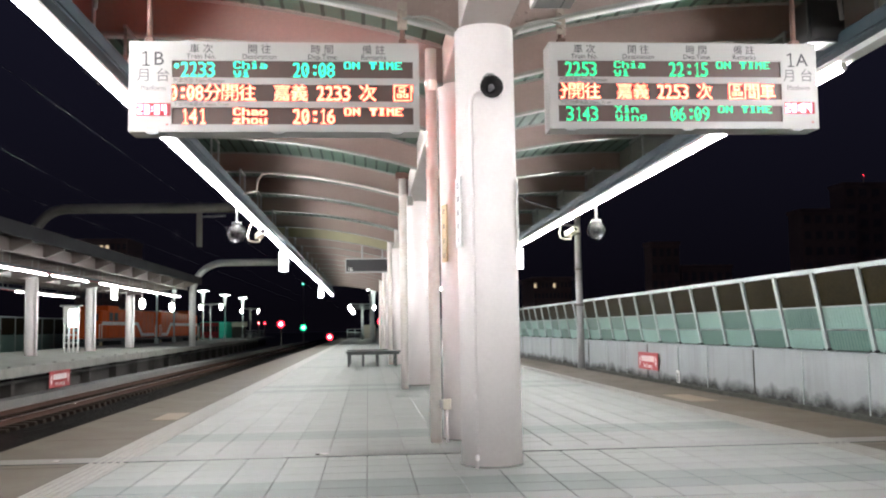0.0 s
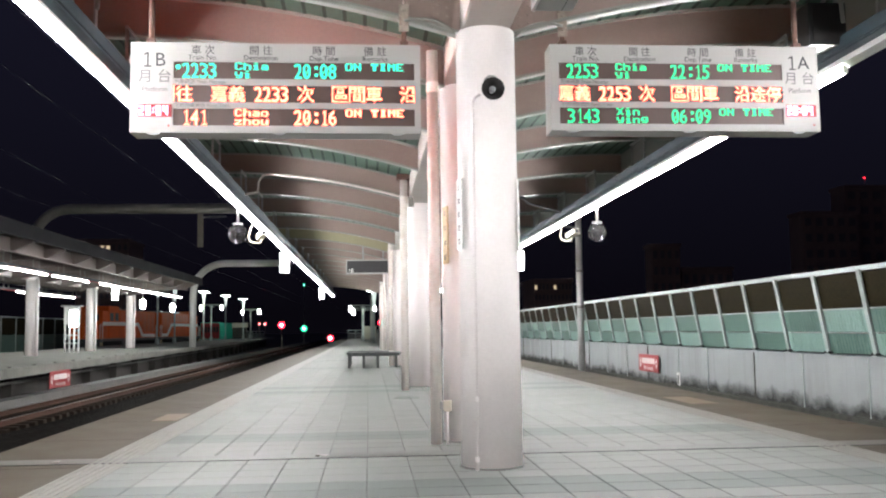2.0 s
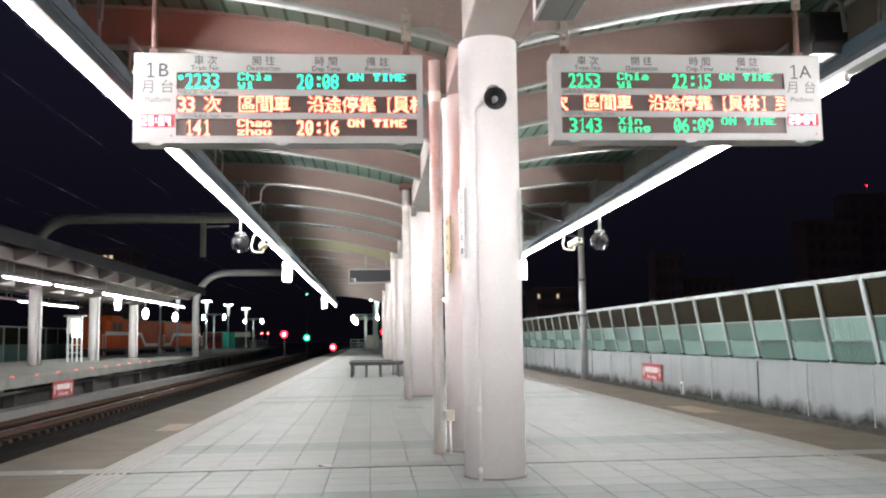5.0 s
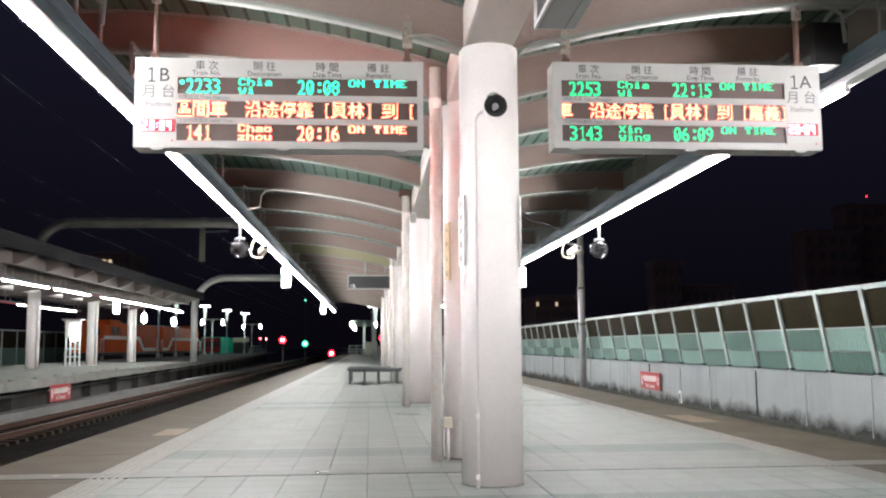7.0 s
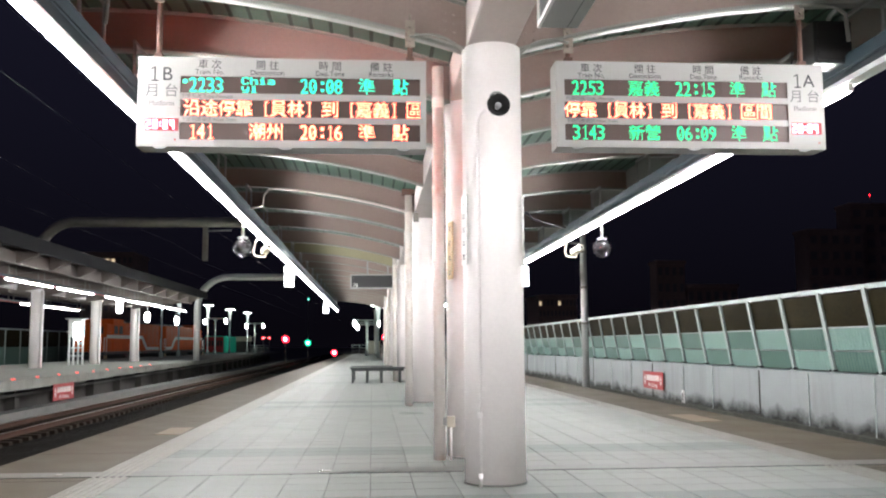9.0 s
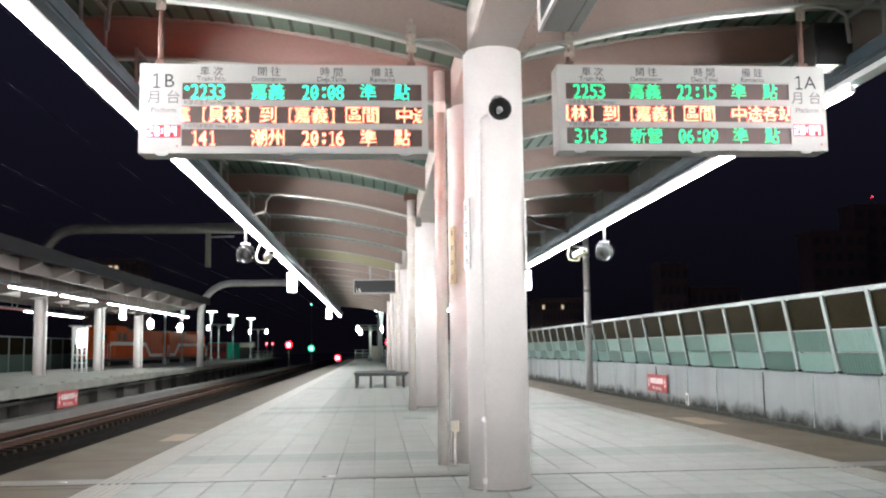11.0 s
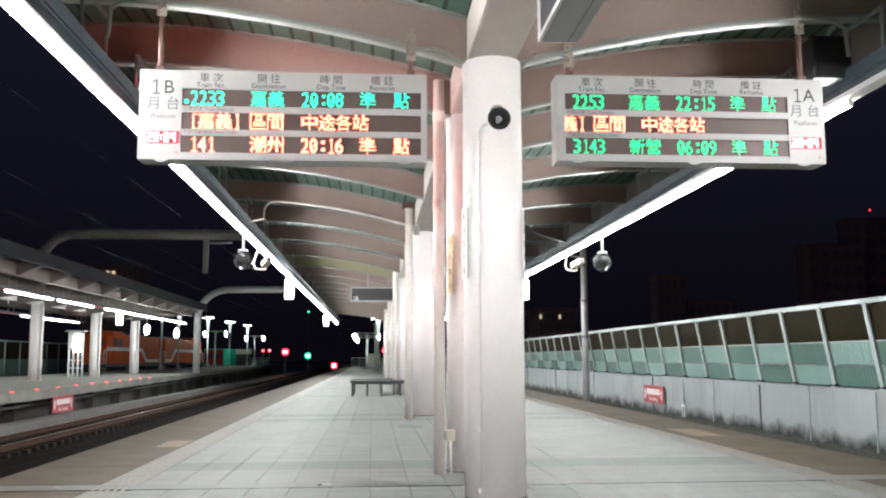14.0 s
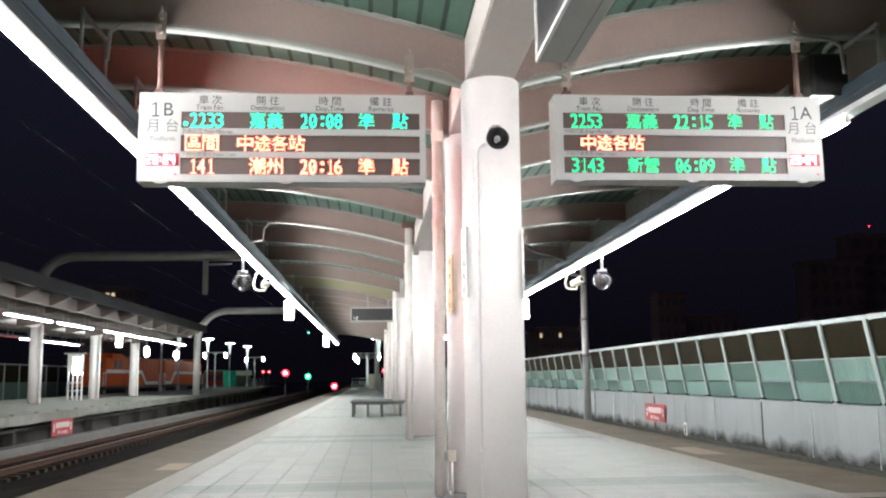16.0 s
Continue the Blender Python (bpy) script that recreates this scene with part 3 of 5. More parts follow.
SMALL = {
    "O": "0111110 1100011 1100011 1100011 1100011 1100011 0111110",
    "N": "1100011 1110011 1111011 1101111 1100111 1100011 1100011",
    "T": "1111111 1111111 0011100 0011100 0011100 0011100 0011100",
    "I": "0111110 0011100 0011100 0011100 0011100 0011100 0111110",
    "M": "1100011 1110111 1111111 1101011 1100011 1100011 1100011",
    "E": "1111111 1100000 1100000 1111100 1100000 1100000 1111111",
    "C": "0111110 1100011 1100000 1100000 1100000 1100011 0111110",
    "X": "1100011 0110110 0011100 0011100 0011100 0110110 1100011",
    "h": "1100000 1100000 1111110 1100011 1100011 1100011 1100011",
    "i": "0011100 0000000 0111100 0011100 0011100 0011100 0111110",
    "a": "0000000 0000000 0111110 0000011 0111111 1100011 0111111",
    "n": "0000000 0000000 1111110 1100011 1100011 1100011 1100011",
    "o": "0000000 0000000 0111110 1100011 1100011 1100011 0111110",
    "u": "0000000 0000000 1100011 1100011 1100011 1100111 0111011",
    "z": "0000000 0000000 1111111 0000110 0011100 0110000 1111111",
    "y": "0000000 1100011 1100011 1100011 0111111 0000011 0111110",
    "g": "0000000 0111111 1100011 1100011 0111111 0000011 0111110",
}


def font_mesh(body, size=1.0, extrude=0.0, align="LEFT"):
    cu = bpy.data.curves.new("lettering", "FONT")
    cu.body, cu.size, cu.extrude, cu.align_x, cu.align_y = body, size, extrude, align, "CENTER"
    cu.resolution_u = 3
    ob = bpy.data.objects.new("lettering", cu)
    me = bpy.data.meshes.new_from_object(ob)
    bpy.data.objects.remove(ob)
    return me


def raster(ch, w, h, need=4):
    """The lamps of a w x h matrix that a character of the built-in font covers."""
    me = font_mesh(ch)
    me.calc_loop_triangles()
    v = np.array([q.co[:2] for q in me.vertices])
    lo, hi = v.min(0), v.max(0)
    k = 4
    gx = lo[0] + (np.arange(w * k) + 0.5) / (w * k) * (hi[0] - lo[0])
    gy = hi[1] - (np.arange(h * k) + 0.5) / (h * k) * (hi[1] - lo[1])
    X, Y = np.meshgrid(gx, gy)
    inside = np.zeros(X.shape, bool)
    for t in me.loop_triangles:
        a, b, c = v[list(t.vertices)]
        s1 = (b[0] - a[0]) * (Y - a[1]) - (b[1] - a[1]) * (X - a[0])
        s2 = (c[0] - b[0]) * (Y - b[1]) - (c[1] - b[1]) * (X - b[0])
        s3 = (a[0] - c[0]) * (Y - c[1]) - (a[1] - c[1]) * (X - c[0])
        inside |= ((s1 >= 0) & (s2 >= 0) & (s3 >= 0)) | ((s1 <= 0) & (s2 <= 0) & (s3 <= 0))
    return inside.reshape(h, k, w, k).sum((1, 3)) >= need


GLYPHS = {}


def glyph(ch):
    """A 16-row bitmap, 8 or 16 columns wide."""
    if ch in GLYPHS:
        return GLYPHS[ch]
    if ord(ch) > 255:
        g = np.zeros((16, 16), bool)
        g[0:15, 0:15] = raster(ch, 15, 15, 6)
    else:
        g = np.zeros((16, 8), bool)
        if ch == ":":
            g[3:6, 3:6] = g[10:13, 3:6] = True
        elif ch in "[]":
            s = 3 if ch == "[" else 4
            g[1:15, s] = True
            g[1, 3:6] = g[14, 3:6] = True
            if ch == "]":
                g[1, 2:5] = g[14, 2:5] = True
        elif ch == "1":
            g[1:15, 4] = True
            g[2, 3] = g[3, 2] = True
            g[14, 2:7] = True
        elif ch != " ":
            g[1:15, 0:7] = raster(ch, 7, 14, 6)
            if ch == "0":
                for i in range(8):
                    g[4 + i, 5 - i // 2] = True
    GLYPHS[ch] = g
    return g


def bitmap(text):
    return np.concatenate([glyph(c) for c in text], 1)


def small_bitmap(lines):
    w = max(len(s) for s in lines) * 8
    g = np.zeros((16, w), bool)
    for r, s in enumerate(lines):
        for i, c in enumerate(s):
            if c != " ":
                for j, row in enumerate(SMALL[c].split()):
                    for k, b in enumerate(row):
                        g[r * 8 + j, i * 8 + k] = b == "1"
    return g


def lamp_faces(bm, g, x0, y, flip, mi):
    """Small square lamps of a bitmap; flip: on the back of a flap, upside down until it turns."""
    s = -1 if flip else 1
    for r, c in zip(*np.nonzero(g)):
        x = x0 + c * LED
        z = s * (WIN_H / 2 - (r + 0.5) * LED)
        h = LED * 0.46
        q = [bm.verts.new(p) for p in ((x + LED / 2 - h, y, z - h), (x + LED / 2 + h, y, z - h), (x + LED / 2 + h, y, z + h), (x + LED / 2 - h, y, z + h))]
        bm.faces.new(q).material_index = mi


def led_word(name, g, mats, parent, x, z):
    """A still word: dark module with lit lamps."""
    bm = bmesh.new()
    box(bm, -0.002, g.shape[1] * LED + 0.002, 0.0, 0.003, -WIN_H / 2, WIN_H / 2)
    lamp_faces(bm, g, 0.0, -0.001, False, 1)
    return part(name, bm, mats, parent, m=pose(x, 0.014, z))


def led_flap(front, xf, back, xb, width, mats, parent, x, z):
    """A module lit on both faces, that turns over when the board changes language."""
    bm = bmesh.new()
    box(bm, 0, width, -0.0015, 0.0015, -WIN_H / 2 + 0.002, WIN_H / 2 - 0.002)
    lamp_faces(bm, front, xf, -0.0025, False, 1)
    for xo, g in back:
        lamp_faces(bm, g, xo, 0.0025, True, 1)
    return part("word_flap", bm, mats, parent, m=pose(x, 0.0155, z))


CHARS, FLAPS, DOTS = [], [], []


def running_text(board, text, at0, wx, pos_in, pos_out):
    """Characters of the running line, each half a cell or a whole narrow one."""
    k = 0
    z = ROW_Z[1] + WIN_H / 2
    for ch in text:
        g = glyph(ch)
        for j in range(0, g.shape[1], 8):
            h = g[:, j:j + 8]
            off = at0 + k * HALF
            k += 1
            if not h.any() or (off - pos_out) / SPEED <= 0.05:
                continue
            bm = bmesh.new()
            box(bm, 0, HALF, 0.0, 0.002, -WIN_H / 2 + 0.001, WIN_H / 2 - 0.001)
            lamp_faces(bm, h, 0.0, -0.001, False, 1)
            ob = part("character", bm, [M_LEDOFF, M_LEDR], board)
            CHARS.append((ob, off, wx, z, pos_in, pos_out))


def print_text(board, body, size, x, z, m, align="CENTER"):
    me = font_mesh(body, size, 0.001, align)
    me.materials.append(m)
    return part("lettering", me, None, board, m=pose(x, -0.0015, z, 90, 0, 0))


def digit_segments(bm, s, x, z, w, h, t):
    on = {"2": "abged", "0": "abcdef", "4": "fgbc"}
    for d in s:
        if d == ":":
            box(bm, x, x + t, -0.002, 0, z + h * 0.28, z + h * 0.28 + t)
            box(bm, x, x + t, -0.002, 0, z + h * 0.62, z + h * 0.62 + t)
            x += t * 2.4
            continue
        for k in on[d]:
            r = {"a": (0, w, h - t, h), "g": (0, w, h / 2 - t / 2, h / 2 + t / 2), "d": (0, w, 0, t), "f": (0, t, h / 2, h), "b": (w - t, w, h / 2, h),
                 "e": (0, t, 0, h / 2), "c": (w - t, w, 0, h / 2)}[k]
            box(bm, x + r[0], x + r[1], -0.002, 0, z + r[2], z + r[3])
        x += w * 1.45


def build_board(x, y, z0, right, number, lead, no, dep, no2, dep2, dest2, dest2_en, c1, c3):
    W, H, D = 2.285, 0.725, 0.24
    b = thing("departure_board", pose(x, y, z0), "white hanging departure board with lit green and red lamp-matrix text", "departure board", "departure boards")
    wx = 0.07 if right else 0.332
    w1 = wx + WIN_W
    bm = bmesh.new()
    box(bm, 0, W, 0.01, D, H - 0.012, H)
    box(bm, 0, W, 0.01, D, 0, 0.012)
    box(bm, 0, 0.012, 0.01, D, 0.012, H - 0.012)
    box(bm, W - 0.012, W, 0.01, D, 0.012, H - 0.012)
    box(bm, 0.012, W - 0.012, D - 0.012, D, 0.012, H - 0.012)
    part("case", bm, M_SIGN, b)
    bm = bmesh.new()
    zs = [0.0, ROW_Z[2], ROW_Z[2] + WIN_H, ROW_Z[1], ROW_Z[1] + WIN_H, ROW_Z[0], ROW_Z[0] + WIN_H, H]
    xs = [0.0, wx, w1, W]
    V = [[[bm.verts.new((xx, yy, zz)) for yy in (0, 0.009)] for zz in zs] for xx in xs]
    solid = {(i, j): not (i == 1 and j in (1, 3, 5)) for i in range(3) for j in range(7)}
    for (i, j), s in solid.items():
        a, c, d, e = V[i][j], V[i + 1][j], V[i + 1][j + 1], V[i][j + 1]
        if s:
            bm.faces.new((a[0], c[0], d[0], e[0]))
            bm.faces.new((e[1], d[1], c[1], a[1]))
        else:
            for p, q in ((a, c), (c, d), (d, e), (e, a)):
                bm.faces.new((p[0], p[1], q[1], q[0]))
    part("face_panel", bm, M_SIGN, b, "white printed face panel")
    for z in ROW_Z:
        part("screen", bmnew((wx - 0.01, w1 + 0.01, 0.02, 0.028, z - 0.008, z + WIN_H + 0.008)), M_LEDOFF, b, "dark lamp-matrix screen, browned for its lamps' spill")
    r1, r3 = ROW_Z[0] + WIN_H / 2, ROW_Z[2] + WIN_H / 2
    for z, colour, n, d, en, zh in ((r1, c1, no, dep, ("Chia", "yi"), "嘉義"), (r3, c3, no2, dep2, dest2_en, dest2)):
        mats = [M_LEDOFF, colour]
        led_word("train_number", bitmap(n), mats, b, wx + 0.067, z)
        led_word("departure_time", bitmap(d), mats, b, wx + 0.945, z)
        f = led_flap(small_bitmap(en), 0.012, [(0.075, bitmap(zh))], 0, 0.37, mats, b, wx + 0.465, z)
        FLAPS.append((f, 7.7 if right else (9.1 if z == r1 else 8.965)))
        f = led_flap(small_bitmap(("ON TIME",)), 0.01, [(0.07, bitmap("準")), (0.342, bitmap("點"))], 0, 0.51, mats, b, wx + 1.34, z)
        FLAPS.append((f, 7.7 if right else 8.93))
    if not right:
        bm = bmesh.new()
        ring_path(bm, [(0, 0, 0), (0, -0.002, 0)], 0.019, 12)
        DOTS.append((part("call_dot", bm, M_LEDC, b, "round cyan lamp dot"), wx + 0.034, r1))
    # printed captions
    for cx, zh, en in ((0.228, "車 次", "Train No."), (0.682, "開 往", "Destination"), (1.18, "時 間", "Dep.Time"), (1.59, "備 註", "Remarks")):
        print_text(b, zh, 0.082, wx + cx, 0.662, M_INK)
        print_text(b, en, 0.058, wx + cx, 0.604, M_INK)
    print_text(b, "列車訊息 Train Message", 0.040, wx + 0.01, 0.407, M_INKG, "LEFT")
    print_text(b, "下班列車資訊 Next Train", 0.040, wx + 0.01, 0.218, M_INKG, "LEFT")
    mx = 2.12 if right else 0.19
    bm = bmesh.new()
    zb = 0.536
    box(bm, mx - 0.062, mx - 0.050, -0.0025, -0.0005, zb, zb + 0.108)
    box(bm, mx - 0.085, mx - 0.027, -0.0025, -0.0005, zb - 0.011, zb)
    q = [bm.verts.new(p) for p in ((mx - 0.0615, -0.002, zb + 0.108), (mx - 0.088, -0.002, zb + 0.092), (mx - 0.088, -0.002, zb + 0.081), (mx - 0.0615, -0.002, zb + 0.094))]
    bm.faces.new(q)
    part("lettering", bm, M_INK, b)
    print_text(b, number[1], 0.155, mx + 0.04, 0.58, M_INK)
    print_text(b, "月 台", 0.115, mx, 0.445, M_INKG)
    print_text(b, "Platform", 0.058, mx, 0.345, M_INKG)
    part("clock_screen", bmnew((mx - 0.125, mx + 0.135, -0.003, 0.004, 0.125, 0.225)), M_CLOCK, b)
    bm = bmesh.new()
    digit_segments(bm, "20:04", mx - 0.118, 0.138, 0.036, 0.075, 0.011)
    part("clock_digits", bm, M_LEDP, b, "glowing pink-red clock digits", m=pose(0, -0.0035, 0))
    # unseen other face: glowing lines added to tint the ribs behind
    for z, mm in ((r1, c1 if right else M_LEDREAR), (ROW_Z[1] + WIN_H / 2, M_LEDR if right else M_LEDREAR), (r3, c3)):
        bm = bmesh.new()
        box(bm, -WIN_W, 0.0, 0.0, 0.004, -WIN_H / 2, WIN_H / 2)
        lamp_faces(bm, bitmap("嘉義 區間車 次 嘉義 20:08 2233")[:, :220], -WIN_W + 0.01, 0.006, False, 1)
        part("rear_line", bm, [M_LEDOFF, mm], b, m=pose(w1, D, z))
    bm = bmesh.new()
    ring_path(bm, [(mx + 0.11, 0.0, 0.055), (mx + 0.11, -0.004, 0.055)], 0.008, 8)
    part("indicator", bm, M_RED, b)
    for lx in (0.18, 1.16, 2.1):
        part("latch", bmnew((lx - 0.045, lx + 0.045, 0.01, 0.05, -0.014, 0.0), (lx - 0.02, lx + 0.02, 0.005, 0.06, -0.02, -0.014)), M_GREY, b)
    # two hangers to the rib above: rod, rusty collar, clamp
    for hx in (0.13, 2.16):
        u = abs(x + hx - CX)
        top = rib_z(u) - z0
        bm = bmesh.new()
        ring_path(bm, [(hx, 0.13, H), (hx, 0.13, top + 0.02)], 0.022, 10)
        part("hanger_rod", bm, M_RUST, b, "rust-brown hanger rod")
        bm = bmnew((hx - 0.032, hx + 0.032, 0.09, 0.17, H, H + 0.06))
        part("collar", bm, M_RUST, b, "rust-brown collar")
        bm = bmesh.new()
        box(bm, hx - 0.04, hx + 0.04, 0.10, 0.115, top - 0.13, top + 0.10, 0, 0.004)
        for k in (-0.07, 0.05):
            ring_path(bm, [(hx, 0.10, top + k), (hx, 0.075, top + k)], 0.018, 6)
        ring_path(bm, [(hx, 0.1, top + 0.1), (hx, 0.1, top + 0.15)], 0.012, 6)
        part("clamp", bm, M_CLAMP, b, "bolted clamp plate")
    s = -1 if not right else 1
    hx = 2.16 if not right else 0.13
    zt = rib_z(0.6) - z0 - 0.03
    x1 = CX - x + s * 0.25
    pts = []
    for i in range(11):
        k = i / 10
        pts.append((hx + (x1 - hx) * k, 0.085, zt + 0.03 * math.sin(k * math.pi) - 0.1 * k ** 3))
    bm = bmesh.new()
    ring_path(bm, pts, 0.013, 8)
    part("conduit", bm, M_FLANGE, b, "bent pale conduit to the column")
    # outer conduit loop up to the rib
    hx2, o = (0.13, -1) if not right else (2.16, 1)
    zt = rib_z(abs(x + hx2 - CX)) - z0 - 0.02
    bm = bmesh.new()
    ring_path(bm, [(hx2, 0.085, zt), (hx2 + o * 0.15, 0.085, zt + 0.02), (hx2 + o * 0.32, 0.085, zt - 0.0), (hx2 + o * 0.40, 0.085, zt - 0.06), (hx2 + o * 0.42, 0.085, zt - 0.3)], 0.018, 8)
    part("conduit", bm, M_FLANGE, b)
    return b, wx


MESSAGE = "分開往  嘉義 %s 次  區間車  沿途停靠 [員林] 到 [嘉義] 區間  中途各站"
BOARD_L, WX_L = build_board(-1.855, 7.3, 2.668, False, "1B", "20:08", "2233", "20:08", "141", "20:16", "潮州", ("Chao", "zhou"), M_LEDC, M_LEDR)
BOARD_R, WX_R = build_board(1.510, 7.37, 2.713, True, "1A", "22:15", "2253", "22:15", "3143", "06:09", "新營", ("Xin", "ying"), M_LEDG, M_LEDG)
running_text(BOARD_L, "20:08" + MESSAGE % "2233", 0.795 - 13 * HALF, WX_L, WIN_W - HALF + 0.036, -HALF)
running_text(BOARD_R, "22:15" + MESSAGE % "2253", 0.498 - 13 * HALF, WX_R, WIN_W, -0.048)


# ---- fixtures of the platform ----
def build_horn():
    h = thing("horn_loudspeaker", pose(0.99, 7.20, 2.985), "dark grey horn loudspeaker mounted on the column", "loudspeaker")
    bm = bmesh.new()
    prof = [(0.02, 0.03), (0.0, 0.04), (-0.04, 0.055), (-0.08, 0.072), (-0.105, 0.088), (-0.11, 0.092)]
    hollow = [(-0.11, 0.092), (-0.106, 0.086), (-0.085, 0.072), (-0.05, 0.052), (-0.01, 0.034), (0.01, 0.024), (0.012, 0.001)]
    for pr in (prof, hollow):
        ring_path(bm, [(0, y, 0) for y, r in pr], [r for y, r in pr], 28, cap=False)
    part("bell", bm, M_HORN, h)
    bm = bmesh.new()
    ring_path(bm, [(0, 0.0, 0), (0, -0.085, 0), (0, -0.10, 0), (0, -0.108, 0)], [0.014, 0.026, 0.022, 0.01], 18)
    part("driver_cone", bm, M_GREY, h, "pale round centre cone")
    bm = bmesh.new()
    ring_path(bm, [(-0.055, -0.02, 0.05), (-0.05, -0.02, 0.10), (-0.02, -0.02, 0.125), (0.02, -0.02, 0.125), (0.05, -0.02, 0.10), (0.055, -0.02, 0.05)], 0.008, 8)
    part("yoke", bm, M_GREY, h)
    bm = bmesh.new()
    ring_path(bm, [(0, 0.0, 0.0), (0, 0.09, 0.0)], 0.03, 12)
    part("mount", bm, M_HORN, h)


def build_conduit():
    c = thing("conduit_pipe", pose(CX, 7.52, 0), "thin white-painted conduit running down the column", "pipe")
    a = radians(236)
    px, py = 0.008 + 0.258 * math.cos(a), 0.258 * math.sin(a)
    pts = [(px, py, 0.0), (px, py, 2.86), (px + 0.005, py, 2.93), (px + 0.03, py - 0.005, 2.975), (px + 0.07, py - 0.02, 2.99)]
    bm = bmesh.new()
    ring_path(bm, pts, 0.015, 10)
    part("pipe", bm, M_PAINT, c)
    for z in (0.08, 0.55, 1.2, 1.8, 2.55, 2.83):
        bm = bmesh.new()
        ring_path(bm, [(px, py, z - 0.02), (px, py, z + 0.02)], 0.019, 10, smooth=False)
        part("coupling", bm, M_PAINT, c)


def build_drain_pipes():
    for y, x, r in ((9.02, 0.648, 0.056), (17.0, 0.665, 0.07), (28.5, 0.685, 0.07), (39.0, 0.685, 0.07), (49.6, 0.685, 0.07)):
        d = thing("drain_pipe", pose(x, y, 0), "white-painted rainwater drain pipe with rusty streaks", "pipe", "drain pipes")
        bm = bmesh.new()
        ring_path(bm, [(0, 0, 0), (0, 0, 3.87)], r, 20)
        part("pipe", bm, M_PIPE, d)
        for z in (1.95, 2.62, 3.5):
            bm = bmesh.new()
            ring_path(bm, [(0, 0, z - 0.05), (0, 0, z + 0.05)], r + 0.006, 20, smooth=False)
            part("collar", bm, M_PIPE, d)
        if y < 10:
            continue
        bm = bmesh.new()
        box(bm, -0.13, 0.11, -0.1, 0.1, 3.86, 3.975, 0, 0.015)
        part("hopper", bm, M_RUST, d, "rust-brown hopper under the canopy")


def build_junction_box():
    j = thing("junction_box", pose(0.745, 9.0, 0.36), "small grey junction box on a conduit beside the drain pipe", "junction box")
    bm = bmesh.new()
    box(bm, -0.03, 0.05, -0.03, 0.04, -0.05, 0.055, 0, 0.006)
    part("cover", bm, M_CREAM, j)
    bm = bmesh.new()
    box(bm, -0.065, -0.03, -0.035, 0.035, -0.035, 0.05, 0, 0.004)
    part("side_plate", bm, M_GREY, j)
    bm = bmesh.new()
    ring_path(bm, [(0.01, 0.0, -0.05), (0.01, 0.0, -0.36)], 0.013, 8)
    part("conduit", bm, M_PAINT, j)


def bars(bm, x0, x1, z0, z1, n, y, fill=0.6, mi=0):
    """Rows of plain bars for writing that cannot be read."""
    h = (z1 - z0) / n
    for i in range(n):
        box(bm, x0, x1, y - 0.002, y, z0 + h * (i + (1 - fill) / 2), z0 + h * (i + (1 + fill) / 2), mi)


M_PLATEY = mat("yellowed_notice_plate", (0.618, 0.481, 0.266), 0.55, var=0.08, scale=6, grain=60)


def build_plates():
    # upright name plates on the columns, turned to the tracks
    for x, y, z, turn, m, lab, n in ((0.754, 7.44, 2.03, -78, M_WHITE, "white upright name plate with dark characters on the column", 5),
                                     (1.222, 7.44, 2.03, 78, M_WHITE, "white upright name plate with dark characters on the column", 5),
                                     (0.775, 9.105, 2.03, -76, M_PLATEY, "yellowed upright notice plate on the second column", 4)):
        p = thing("name_plate", pose(x, y, z, 0, 0, turn), lab, "sign plate")
        part("plate", bmnew((-0.075, 0.075, -0.012, 0.0, -0.285, 0.285)), m, p)
        for i in range(n):
            zc = 0.22 - 0.44 * i / (n - 1)
            part("character_mark", bmnew((-0.028, 0.028, -0.0155, -0.0125, zc + 0.014, zc + 0.019), (-0.028, 0.028, -0.0155, -0.0125, zc - 0.022, zc - 0.017), (-0.018, -0.013, -0.0155, -0.0125, zc - 0.017, zc + 0.014), (0.012, 0.017, -0.0155, -0.0125, zc - 0.017, zc + 0.014)), M_INKG, p)
        part("border", bmnew((0.071, 0.0745, -0.0135, -0.0121, -0.285, 0.285)), M_INKG, p, "thin dark border line")


